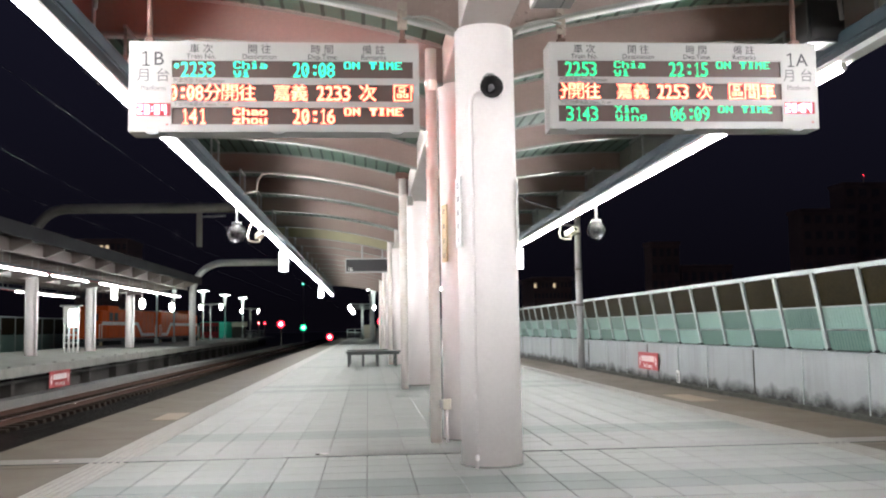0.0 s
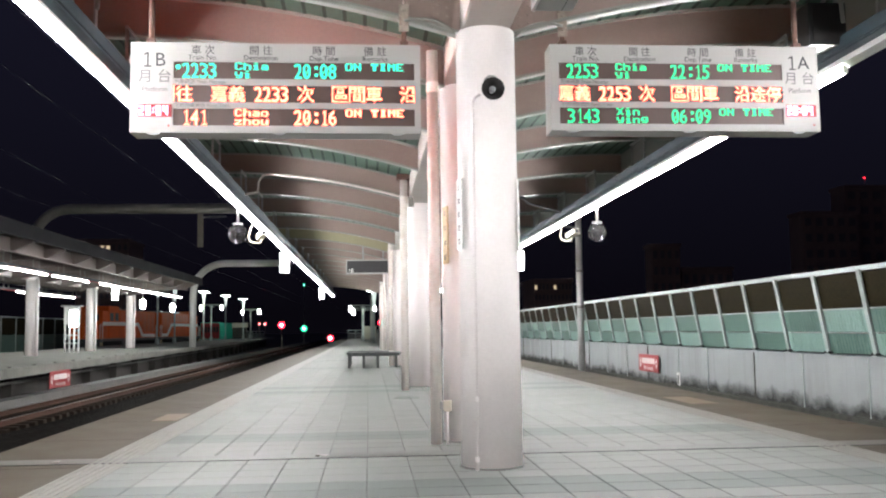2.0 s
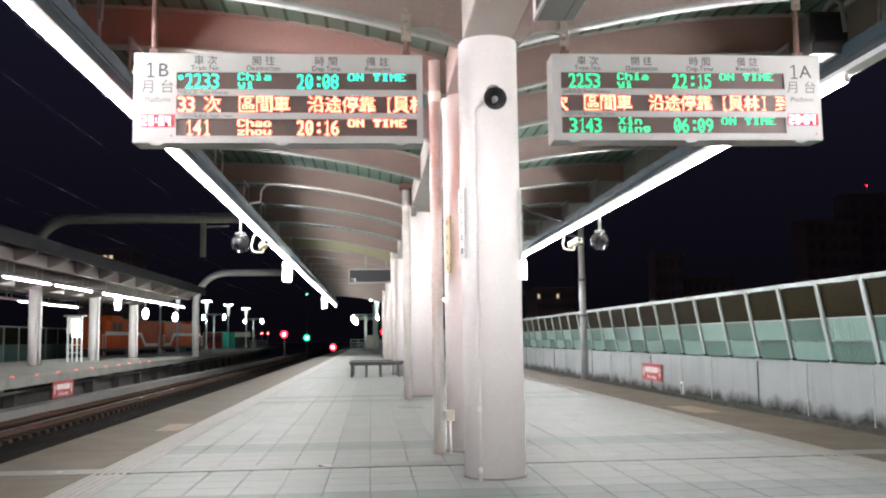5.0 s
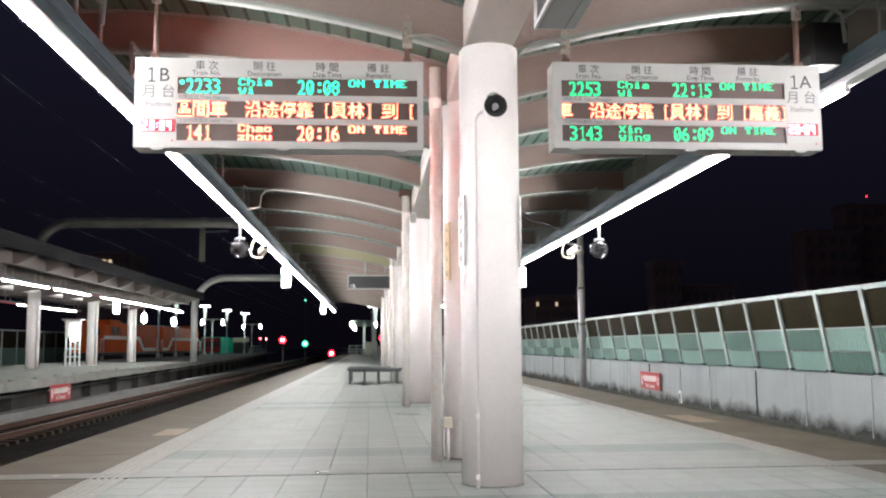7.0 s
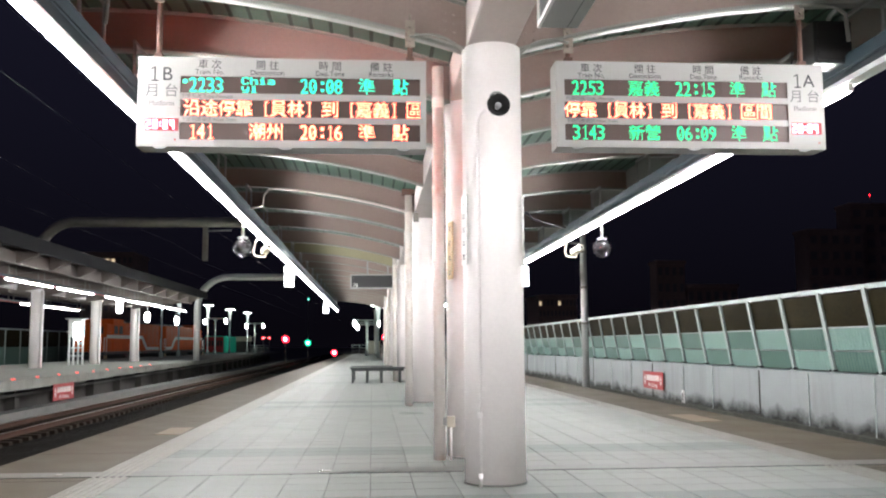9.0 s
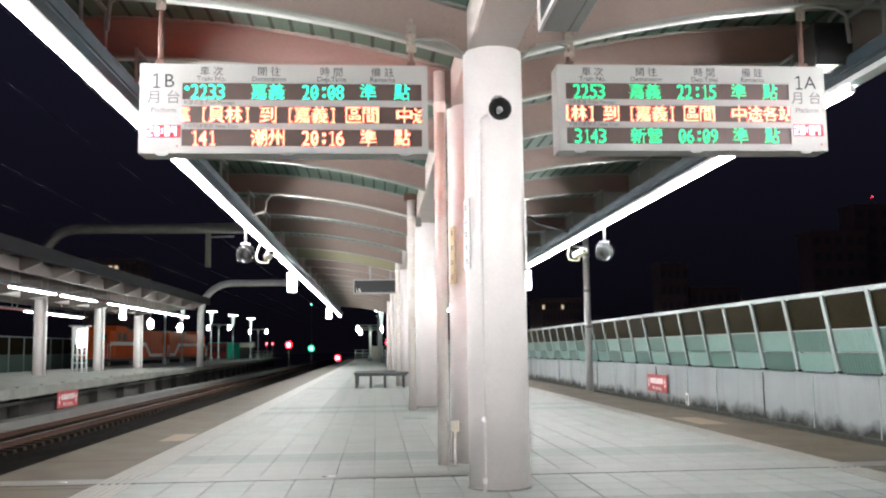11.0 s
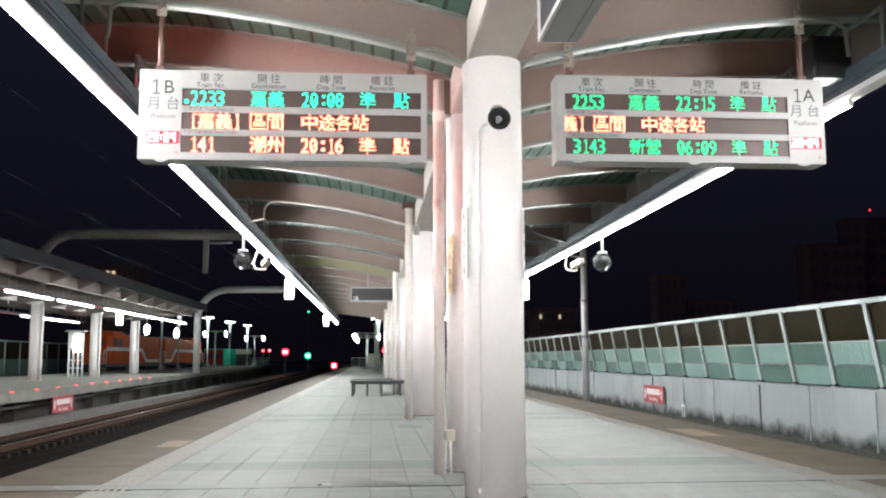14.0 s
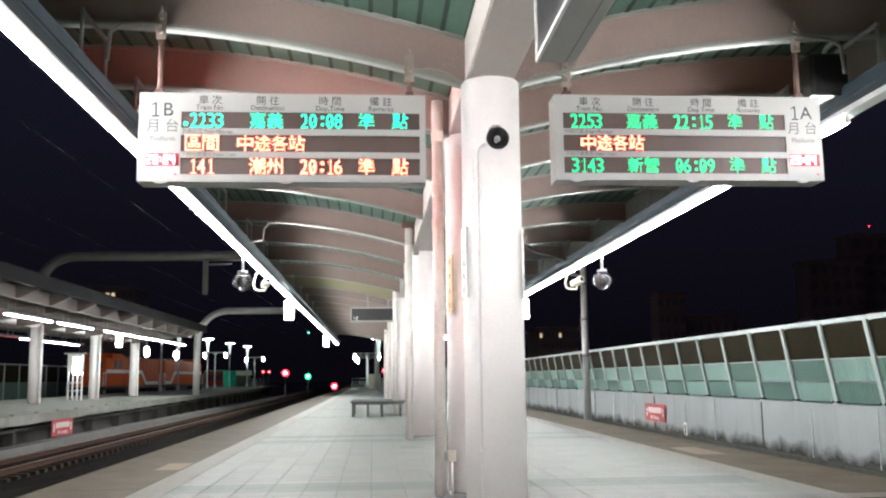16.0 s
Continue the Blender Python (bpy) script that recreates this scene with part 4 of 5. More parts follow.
def build_dome_and_camera():
    for side in (-1, 1):
        x = CX + side * LIGHT_U
        d = thing("dome_camera", pose(x, 17.2, 2.90), "clear round dome camera hung below the light channel", "dome camera", "dome cameras")
        bm = bmesh.new()
        bmesh.ops.create_uvsphere(bm, u_segments=28, v_segments=16, radius=0.175)
        for f in bm.faces:
            f.smooth = True
        part("dome", bm, M_LENS, d, "clear shiny dome")
        bm = bmesh.new()
        bmesh.ops.create_uvsphere(bm, u_segments=16, v_segments=10, radius=0.10)
        part("camera_body", bm, M_HORN, d)
        bm = bmesh.new()
        ring_path(bm, [(0, 0, 0.165), (0, 0, 0.2), (0, 0, 0.21)], [0.09, 0.09, 0.03], 20)
        part("cap", bm, M_GREY, d)
        bm = bmesh.new()
        ring_path(bm, [(0, 0, 0.2), (0, 0, 0.56)], 0.025, 10)
        part("stem", bm, M_GREY, d)
        c = thing("security_camera", pose(x + 0.02, 19.9, 3.12), "white box-shaped security camera on a curved bracket", "security camera", "security cameras")
        bm = bmesh.new()
        box(bm, -0.07, 0.07, -0.17, 0.17, -0.06, 0.06, 0, 0.01)
        ob = part("housing", bm, M_CREAM, c, m=pose(0.1, 0, 0.03, -14, 0, 24))
        bm = bmesh.new()
        ring_path(bm, [(0, -0.172, 0), (0, -0.18, 0)], 0.045, 16)
        part("lens", bm, M_BLACK, ob)
        bm = bmesh.new()
        ring_path(bm, [(-0.02, 0, 0.36), (-0.12, 0, 0.2), (-0.17, 0, 0.0), (-0.14, 0, -0.1), (-0.05, 0, -0.13), (0.08, 0, -0.13), (0.1, 0, -0.05)], 0.02, 10)
        part("bracket", bm, M_CREAM, c)
        for y in (25.8, 47.5):
            s = thing("lit_exit_box", pose(x - side * (0.085 if y < 30 else 0.03), y, 2.70), "glowing white light box hung below the light channel", "light box", "light boxes")
            bm = bmesh.new()
            box(bm, -0.115, 0.115, -0.06, 0.06, 0.03, 0.56, 0, 0.012)
            part("lit_body", bm, M_LAMP, s)
            for dx in (-0.05, 0.05):
                bm = bmesh.new()
                ring_path(bm, [(dx, 0, 0.56), (dx, 0, 0.76)], 0.012, 6)
                part("strap", bm, M_GREY, s)


def build_hung_case():
    # sign case alongside the column line, close overhead
    s = thing("hanging_sign_case", pose(0.872, 2.6, 2.767), "white-framed hanging sign case with a black screen", "sign case")
    bm = bmesh.new()
    box(bm, 0.012, 0.21, 0.0, 2.09, 0.0, 0.55, 0, 0.005)
    part("case", bm, M_SIGN, s)
    part("screen", bmnew((0.004, 0.011, 0.03, 2.06, 0.03, 0.52)), M_BLACK, s, "black unlit screen")
    for y0, y1, z0, z1 in ((0.0, 2.09, -0.002, 0.026), (2.064, 2.092, 0.027, 0.55), (-0.002, 0.026, 0.027, 0.55)):
        part("frame_strip", bmnew((-0.006, 0.010, y0, y1, z0, z1)), M_WHITE, s, "bright white frame strip")
    part("seam", bmnew((0.15, 0.154, 0.02, 2.08, -0.0015, 0.0)), M_INKG, s, "dark seam along the underside")
    for y in (0.4, 1.6):
        bm = bmesh.new()
        ring_path(bm, [(0.11, y, 0.55), (0.11, y, 0.80)], 0.02, 8)
        part("hanger", bm, M_FLANGE, s)
    # dark loudspeaker case at the rim
    s = thing("speaker_cabinet", pose(3.93, 7.75, 3.58), "black loudspeaker cabinet fixed under the canopy's rim", "loudspeaker")
    bm = bmesh.new()
    box(bm, 0.0, 0.35, 0.0, 0.28, 0.0, 0.39, 0, 0.012)
    part("cabinet", bm, M_BLACK, s)
    part("grille", bmnew((0.03, 0.32, -0.012, -0.001, 0.03, 0.36)), M_HORN, s)
    bm = bmesh.new()
    ring_path(bm, [(0.17, 0.1, 0.38), (0.17, 0.02, 0.44), (0.17, -0.16, 0.47)], 0.02, 8)
    part("arm", bm, M_GREY, s)


def build_far_board():
    b = thing("platform_display", pose(-0.71, 29.75, 2.90), "unlit black hanging display in a pale frame", "display board")
    part("frame", bmnew((0, 1.42, 0.0, 0.2, 0, 0.46)), M_SIGN, b)
    part("screen", bmnew((0.04, 1.38, -0.012, -0.002, 0.04, 0.42)), M_BLACK, b, "black unlit screen")
    me = font_mesh("1B", 0.17, 0.001, "LEFT")
    me.materials.append(M_WHITE)
    part("lettering", me, None, b, m=pose(0.07, -0.015, 0.10, 90, 0, 0))
    for x in (0.55, 1.2):
        bm = bmesh.new()
        ring_path(bm, [(x, 0.1, 0.46), (x, 0.1, 1.05)], 0.025, 8)
        part("hanger", bm, M_GREY, b)


def build_bench(y):
    b = thing("platform_bench", pose(0.15, y, 0), "dark slatted platform bench on square legs", "bench", "platform benches")
    for i in range(5):
        bm = bmesh.new()
        box(bm, -0.80, 0.80, -0.42 + 0.17 * i, -0.42 + 0.17 * i + 0.15, 0.40, 0.45, 0, 0.006)
        part("slat", bm, M_BENCH, b)
    for x in (-0.72, -0.3, 0.12, 0.66):
        for yy in (-0.36, 0.34):
            part("leg", bmnew((x - 0.03, x + 0.03, yy - 0.03, yy + 0.03, 0, 0.40)), M_BENCH, b)
    for yy in (-0.36, 0.34):
        part("rail", bmnew((-0.76, 0.76, yy - 0.025, yy + 0.025, 0.345, 0.398)), M_BENCH, b)


def lamp_post(x, y, z, h, heads, label):
    p = thing("platform_lamp", pose(x, y, z), label, "lamp post", "platform lamps")
    bm = bmesh.new()
    ring_path(bm, [(0, 0, 0), (0, 0, 0.5), (0, 0, 0.55), (0, 0, h)], [0.20, 0.17, 0.075, 0.07], 12)
    part("post", bm, M_POST, p)
    if heads:
        part("arm", bmnew((-1.25, 1.25, -0.05, 0.05, h - 0.05, h + 0.06)), M_POST, p)
        part("junction_plate", bmnew((-0.22, 0.22, -0.07, 0.07, h - 0.22, h - 0.05)), M_POST, p)
        for s in (-1, 1):
            bm = bmesh.new()
            prof = [(0.0, 0.05), (-0.08, 0.11), (-0.25, 0.14), (-0.45, 0.14), (-0.56, 0.08), (-0.6, 0.02)]
            ring_path(bm, [(s * 1.22, 0, h - 0.05 + a) for a, r in prof], [r for a, r in prof], 14)
            part("globe", bm, M_POSTLAMP, p, "glowing white lamp globe")
    else:
        bm = bmesh.new()
        box(bm, -0.6, 0.6, -0.1, 0.1, h, h + 0.07, 0, 0.03)
        part("head", bm, M_LAMPHEAD, p, "flat lit lamp head")
        bm = bmesh.new()
        ring_path(bm, [(0, 0, h - 1.4), (0, 0, h - 0.5), (0, 0, h)], [0.075, 0.17, 0.24], 12)
        part("shade", bm, M_LAMPDIM, p)
    return p


def railing(x0, x1, y, z, n):
    r = thing("end_railing", pose(x0, y, z), "pale steel railing across the platform's end", "railing", "end railings")
    w = x1 - x0
    for i in range(n):
        bm = bmesh.new()
        ring_path(bm, [(w * i / (n - 1), 0, 0), (w * i / (n - 1), 0, 1.1)], 0.04, 8)
        part("post", bm, M_POST, r)
    for zz in (0.35, 0.7, 1.08):
        bm = bmesh.new()
        ring_path(bm, [(0, 0, zz), (w, 0, zz)], 0.035, 8)
        part("bar", bm, M_POST, r)


def crossing_sign(x, y, z, face):
    """Red notice on a wall; its readable line and plain bars for the rest."""
    s = thing("warning_sign", pose(x, y, z, 0, 0, 90 if face > 0 else -90), "red enamel warning sign with white lettering on the wall", "warning sign", "warning signs")
    bm = bmesh.new()
    box(bm, -1.15, 1.15, -0.02, 0.0, -0.3, 0.3, 0, 0.004)
    part("plate", bm, M_RED, s)
    for i in range(6):
        part("lettering_bar", bmnew((-0.72 + 0.25 * i, -0.52 + 0.25 * i, -0.026, -0.021, -0.02, 0.18)), M_WHITE, s)
    me = font_mesh("No Crossing", 0.2, 0.002, "CENTER")
    me.materials.append(M_WHITE)
    part("lettering", me, None, s, m=pose(0, -0.025, -0.17, 90, 0, 0))
    for sx in (-0.93, 0.93):
        bm = bmesh.new()
        for sg in (-1, 1):
            q = [bm.verts.new(p) for p in ((sx - 0.1, -0.024, sg * 0.02), (sx + 0.1, -0.024, sg * 0.02), (sx, -0.024, sg * 0.2))]
            bm.faces.new(q)
        part("arrow_mark", bm, M_WHITE, s)


M_PIPE = mat("streaked_white_pipe", (0.74, 0.69, 0.65), 0.45, var=0.05, scale=2, grain=30, bump=0.1, stain=(0.55, 0.36, 0.24), stain_amt=0.7)
M_LAMPDIM = glow("lamp_head_glow", (0.85, 1.0, 0.93), 0.9, (0.7, 0.7, 0.7))
M_LAMPHEAD = glow("lit_lamp_head", (0.85, 1.0, 0.93), 30.0, (0.7, 0.7, 0.7))
def build_rib_cables():
    for side, y, m, lab in ((-1, 17.08, M_PIPE, "pale cable conduit bent along a canopy rib"), (1, 19.75, M_BLACK, "black cable looped below a canopy rib")):
        c = thing("cable_conduit", pose(CX, y, 0), lab, "cable")
        d = 0.5 if side > 0 else 0.0
        us = [0.35 + (2.4 - d) * i / 12 for i in range(13)]
        pts = [(side * u, 0, rib_z(u) - 0.02) for u in us] + [(side * (2.9 - d), 0, rib_z(2.9 - d) - 0.05), (side * (2.98 - d), 0, rib_z(2.9 - d) - 0.16), (side * 3.0, 0, 3.66), (side * 3.3, 0, 3.6)]
        bm = bmesh.new()
        ring_path(bm, pts, 0.028 if side > 0 else 0.022, 8)
        part("conduit", bm, m, c)


build_rib_cables()
build_horn()
build_conduit()
build_drain_pipes()
build_junction_box()
j = thing("junction_box", pose(0.80, 16.93, 3.46), "small dark grey junction box under the spine beam", "junction box")
bm = bmesh.new()
box(bm, -0.05, 0.05, -0.05, 0.05, -0.1, 0.06, 0, 0.008)
part("cover", bm, M_STEELG, j)
part("stem", bmnew((-0.015, 0.015, -0.015, 0.015, 0.06, 0.102)), M_GREY, j)
c = thing("access_cover", pose(0.62, 15.2, 0), "small square steel access cover set in the paving", "access cover")
for x0, x1, y0, y1 in ((-0.2, 0.2, -0.2, -0.18), (-0.2, 0.2, 0.18, 0.2), (-0.2, -0.18, -0.178, 0.178), (0.18, 0.2, -0.178, 0.178)):
    part("rim", bmnew((x0, x1, y0, y1, -0.01, 0.004)), M_DRAIN, c)
part("lid", bmnew((-0.175, 0.175, -0.175, 0.175, -0.01, 0.003)), M_TILED, c)
build_plates()
build_dome_and_camera()
build_hung_case()
build_far_board()
build_bench(27.6)
build_bench(29.6)
lamp_post(0.5, 82.0, 0, 4.5, False, "pale lamp post with a flat lit head")
for y in (95.0, 106.0, 116.0):
    lamp_post(-0.6, y, 0, 3.6, True, "pale lamp post with two glowing white globes")
c = thing("support_column", pose(0.42, 100.0, 0), "plain round grey column near the platform's end", "column")
bm = bmesh.new()
ring_path(bm, [(0, 0, 0), (0, 0, 0.3), (0, 0, 0.34), (0, 0, 4.7)], [0.27, 0.27, 0.22, 0.22], 20)
part("shaft", bm, M_MASTP, c)
part("head_plate", bmnew((-0.35, 0.35, -0.35, 0.35, 4.7, 4.78)), M_STEELG, c)
railing(-2.6, 1.2, 119.0, 0, 5)
part_box = thing("equipment_cabinet", pose(0.4, 112.0, 0), "pale equipment cabinet at the platform's end", "cabinet")
part("body", bmnew((-0.9, 0.5, -0.3, 0.3, 0.0, 1.5)), M_CREAM, part_box)
part("top", bmnew((-1.0, 0.6, -0.4, 0.4, 1.5, 1.56)), M_CREAM, part_box)
crossing_sign(9.925, 32.4, -0.2, -1)
M_PIPE_TAG = thing("distance_marker", pose(9.95, 29.3, -0.9), "small white wall plate with dark marks", "marker")
part("plate", bmnew((-0.02, 0.0, -0.12, 0.12, 0.05, 0.5)), M_WHITE, M_PIPE_TAG)
part("mark", bmnew((-0.026, -0.021, -0.06, 0.06, 0.1, 0.42)), M_INK, M_PIPE_TAG)


# ---- opposite platform ----
OZ = 0.05
OCX = -16.6


def opp_edge(y):
    return -11.0 - 0.042 * (y - 27.0)


def build_opposite():
    y0, y1 = 8.0, 175.0
    bm = bmesh.new()
    for z0, z1, inset in ((OZ - 0.31, OZ, 0.0),):
        q = [(opp_edge(y0) - inset, y0), (opp_edge(y1) - inset, y1), (-24.0, y1), (-21.2, y0)]
        lo = [bm.verts.new((x, y, z0)) for x, y in q]
        hi = [bm.verts.new((x, y, z1)) for x, y in q]
        bm.faces.new(lo)
        bm.faces.new(hi)
        for k in range(4):
            bm.faces.new((lo[k], lo[(k + 1) % 4], hi[(k + 1) % 4], hi[k]))
    o = part("platform_opposite", bm, M_SLAB)
    tagged(o, "opposite concrete platform slab with a stained edge", "platform", kind="structure")
    a = math.atan(0.042)
    back = bmnew((-0.25, 0.0, 0, 160, -1.45, OZ - 0.2))
    # wall and piers coloured near black to paint the shade under the slab
    part("retaining_wall", back, M_DARKCONC, o, "recess wall below the slab, the openings' shade in its colour", m=pose(opp_edge(10) - 1.4, 10, 0, 0, 0, math.degrees(a)))
    part("ledge_beam", bmnew((-0.12, 0.0, 0, 160, -0.56, -0.47)), M_CONC, o, m=pose(opp_edge(10) - 0.75, 10, 0, 0, 0, math.degrees(a)))
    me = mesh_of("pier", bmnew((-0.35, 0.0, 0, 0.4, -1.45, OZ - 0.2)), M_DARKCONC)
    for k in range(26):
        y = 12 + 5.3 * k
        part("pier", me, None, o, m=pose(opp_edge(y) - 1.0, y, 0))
    part("walkway_kerb", bmnew((-0.55, 0.0, 0, 160, -1.3, -0.86)), M_CONC, o, "pale concrete walkway kerb beside the track", m=pose(-10.75, 10, 0, 0, 0, 0.0))


def build_opposite_canopy():
    def under(u):
        return 3.55 + 0.17 * u - 0.014 * u * u if u <= 4.05 else under(4.05) + 0.42 * (u - 4.05)

    rib = bmesh.new()
    for side in (-1, 1):
        rows = []
        for u in [0.2 + 0.385 * i for i in range(11)] + [4.4, 4.75]:
            lo, hi = under(u), 3.965 + 0.25 * u - 0.02 * u * u
            rows.append([rib.verts.new((side * u, y, z)) for y, z in ((-0.09, lo), (0.09, lo), (0.09, hi), (-0.09, hi))])
        for a, b in zip(rows, rows[1:]):
            for k in range(4):
                rib.faces.new((a[k], a[(k + 1) % 4], b[(k + 1) % 4], b[k]))
        rib.faces.new(rows[0])
        rib.faces.new(rows[-1][::-1])
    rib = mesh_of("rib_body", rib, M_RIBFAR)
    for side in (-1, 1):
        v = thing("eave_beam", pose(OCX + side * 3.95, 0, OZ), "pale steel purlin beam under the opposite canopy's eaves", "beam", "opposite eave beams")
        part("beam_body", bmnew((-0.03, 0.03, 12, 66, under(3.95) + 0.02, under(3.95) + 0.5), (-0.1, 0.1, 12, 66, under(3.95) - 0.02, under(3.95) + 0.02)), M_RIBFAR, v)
    for k in range(14):
        y = 20.0 + 3.45 * k
        r = thing("canopy_rib", pose(OCX, y, OZ), "curved canopy rib of the opposite platform, darkened for its weak light", "canopy rib", "opposite canopy ribs")
        part("rib_body", rib, None, r)
    for side in (-1, 1):
        bm = bmesh.new()
        us = [0.1 + 4.9 * i / 14 for i in range(15)]
        c = [[bm.verts.new((OCX + side * u, y, OZ + 4.02 + 0.25 * u - 0.02 * u * u)) for u in us] for y in (10, 66)]
        for k in range(14):
            bm.faces.new((c[0][k], c[0][k + 1], c[1][k + 1], c[1][k]))
        ob = part("canopy_roof", bm, M_TRUNK)
        m = ob.modifiers.new("thickness", "SOLIDIFY")
        m.thickness, m.offset = 0.05, 0
        tagged(ob, "dark metal roof of the opposite canopy", "canopy roof", kind="structure")
        z = OZ + 4.02 + 0.25 * 4.9 - 0.02 * 24
        e = thing("edge_beam", pose(OCX + side * 4.95, 0, z), "steel fascia beam of the opposite canopy, shade in its colour", "beam", "opposite edge beams")
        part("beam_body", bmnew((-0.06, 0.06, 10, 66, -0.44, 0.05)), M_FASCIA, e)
    shaft = bmesh.new()
    ring_path(shaft, [(0, 0, 0), (0, 0, 3.9)], 0.24, 24)
    shaft = mesh_of("shaft", shaft, M_PAINT)
    pipe = bmesh.new()
    ring_path(pipe, [(0.33, -0.1, 0), (0.33, -0.1, 3.8)], 0.085, 12)
    pipe = mesh_of("drain_pipe", pipe, M_PAINT)
    for y in (47.2, 57.0, 66.2):
        c = thing("platform_column", pose(OCX, y, OZ), "round white column of the opposite platform", "column", "opposite columns")
        part("shaft", shaft, None, c)
        part("drain_pipe", pipe, None, c)
    sp = thing("spine_beam", pose(OCX, 0, OZ), "white beam along the opposite columns", "beam")
    part("beam_body", bmnew((-0.22, 0.22, 10, 66, 3.75, 4.0)), M_PAINT, sp)
    tube = bmesh.new()
    ring_path(tube, [(0, 0.02, 0), (0, 1.2, 0)], 0.03, 8)
    tube = mesh_of("tube", tube, M_TUBEFAR)
    for dx in (-3.4, 3.4):
        ch = thing("light_channel", pose(OCX + dx, 0, OZ + 3.5), "grey light channel under the opposite canopy", "light channel", "opposite light channels")
        part("channel", bmnew((-0.1, 0.1, 10, 66, 0.07, 0.16)), M_TRUNK, ch)
        part("batten", bmnew((-0.03, 0.03, 34.0, 66.0, 0.028, 0.07)), M_RED, ch, "red lamp batten")
        for k in range(18):
            y = 14 + 3.0 * k
            for d in (-0.35, 0.35):
                part("hanger", bmnew((-0.02, 0.02, y + d - 0.02, y + d + 0.02, 0.16, 0.62)), M_STEELG, ch)
        for y0, n in (((34.4, 4), (40.0, 4), (46.9, 3), (51.0, 4), (56.4, 3), (60.7, 5)) if dx > 0 else ((41.0, 4), (46.5, 3), (54.5, 1), (57.7, 6))):
            for k in range(n):
                f = thing("fluorescent_lamp", pose(OCX + dx, y0 + 1.23 * k, OZ + 3.5), "white fluorescent tube on the opposite platform", "lamp", "opposite fluorescent tubes")
                part("tube", tube, None, f)
    for y, dx in ((49.6, 3.4),):
        s = thing("lit_exit_box", pose(OCX + dx, y, OZ + 2.72), "glowing white light box under the opposite canopy", "light box", "light boxes")
        bm = bmesh.new()
        box(bm, -0.14, 0.14, -0.08, 0.08, 0.08, 0.7, 0, 0.02)
        part("lit_body", bm, M_LAMP, s)
        part("strap", bmnew((-0.02, 0.02, -0.02, 0.02, 0.7, 0.85)), M_GREY, s)
    for y in (55.6, 63.9):
        g = thing("globe_lamp", pose(OCX + 3.4, y, OZ + 2.45), "glowing white globe lamp hung under the opposite canopy", "lamp", "hung globe lamps")
        bm = bmesh.new()
        prof = [(0.0, 0.02), (0.06, 0.11), (0.25, 0.16), (0.45, 0.15), (0.56, 0.06)]
        ring_path(bm, [(0, 0, a) for a, r in prof], [r for a, r in prof], 14)
        part("globe", bm, M_POSTLAMP, g)
        part("stem", bmnew((-0.02, 0.02, -0.02, 0.02, 0.56, 1.12)), M_GREY, g)


EDGE_LAMPS = []
M_EDGELAMP = glow("red_edge_lamp", (1.0, 0.06, 0.05), 6.0)


def build_edge_lamps():
    """Warning lamps sunk in the slab's edge: a drum, lit on one half, turns over in its slot."""
    drum = bmesh.new()
    n, r, w = 16, 0.034, 0.055
    a = [drum.verts.new((-w, r * math.cos(2 * math.pi * i / n), r * math.sin(2 * math.pi * i / n))) for i in range(n)]
    b = [drum.verts.new((w, v.co.y, v.co.z)) for v in a]
    for i in range(n):
        f = drum.faces.new((a[i], a[(i + 1) % n], b[(i + 1) % n], b[i]))
        f.material_index = 1 if 9 <= i <= 14 else 0
    drum.faces.new(a).material_index = 0
    drum.faces.new(b[::-1]).material_index = 0
    drum = mesh_of("drum", drum, [M_CONC, M_EDGELAMP])
    for k in range(10):
        y = 30.6 + 2.47 * k
        e = thing("edge_warning_lamp", pose(opp_edge(y) - 0.22, y, OZ), "small red flashing warning lamp set in the platform edge", "warning lamp", "edge warning lamps")
        for s in (-1, 1):
            part("bezel", bmnew((s * 0.064 - 0.006, s * 0.064 + 0.006, -0.04, 0.04, 0.0, 0.012)), M_GREY, e)
        EDGE_LAMPS.append(part("drum", drum, None, e, "drum lit red on one half"))


def build_vending():
    c = thing("lit_ticket_stand", pose(-16.9, 54.6, OZ), "pale stand with a glowing white panel on tall legs", "information stand")
    for x in (-0.38, -0.13, 0.13, 0.38):
        part("leg", bmnew((x - 0.04, x + 0.04, -0.05, 0.05, 0, 1.6)), M_WHITE, c)
    for z in (0.5, 0.95):
        part("crossbar", bmnew((-0.38, 0.38, -0.04, 0.04, z, z + 0.06)), M_WHITE, c)
    bm = bmesh.new()
    box(bm, -0.40, 0.40, -0.2, 0.2, 1.6, 2.6, 0, 0.02)
    part("cabinet", bm, M_WHITE, c)
    part("lit_panel", bmnew((-0.07, 0.33, -0.23, -0.201, 1.45, 2.40)), M_LAMP, c, "glowing white panel")
    part("roof", bmnew((-0.55, 0.55, -0.3, 0.3, 2.6, 2.68)), M_GREY, c)


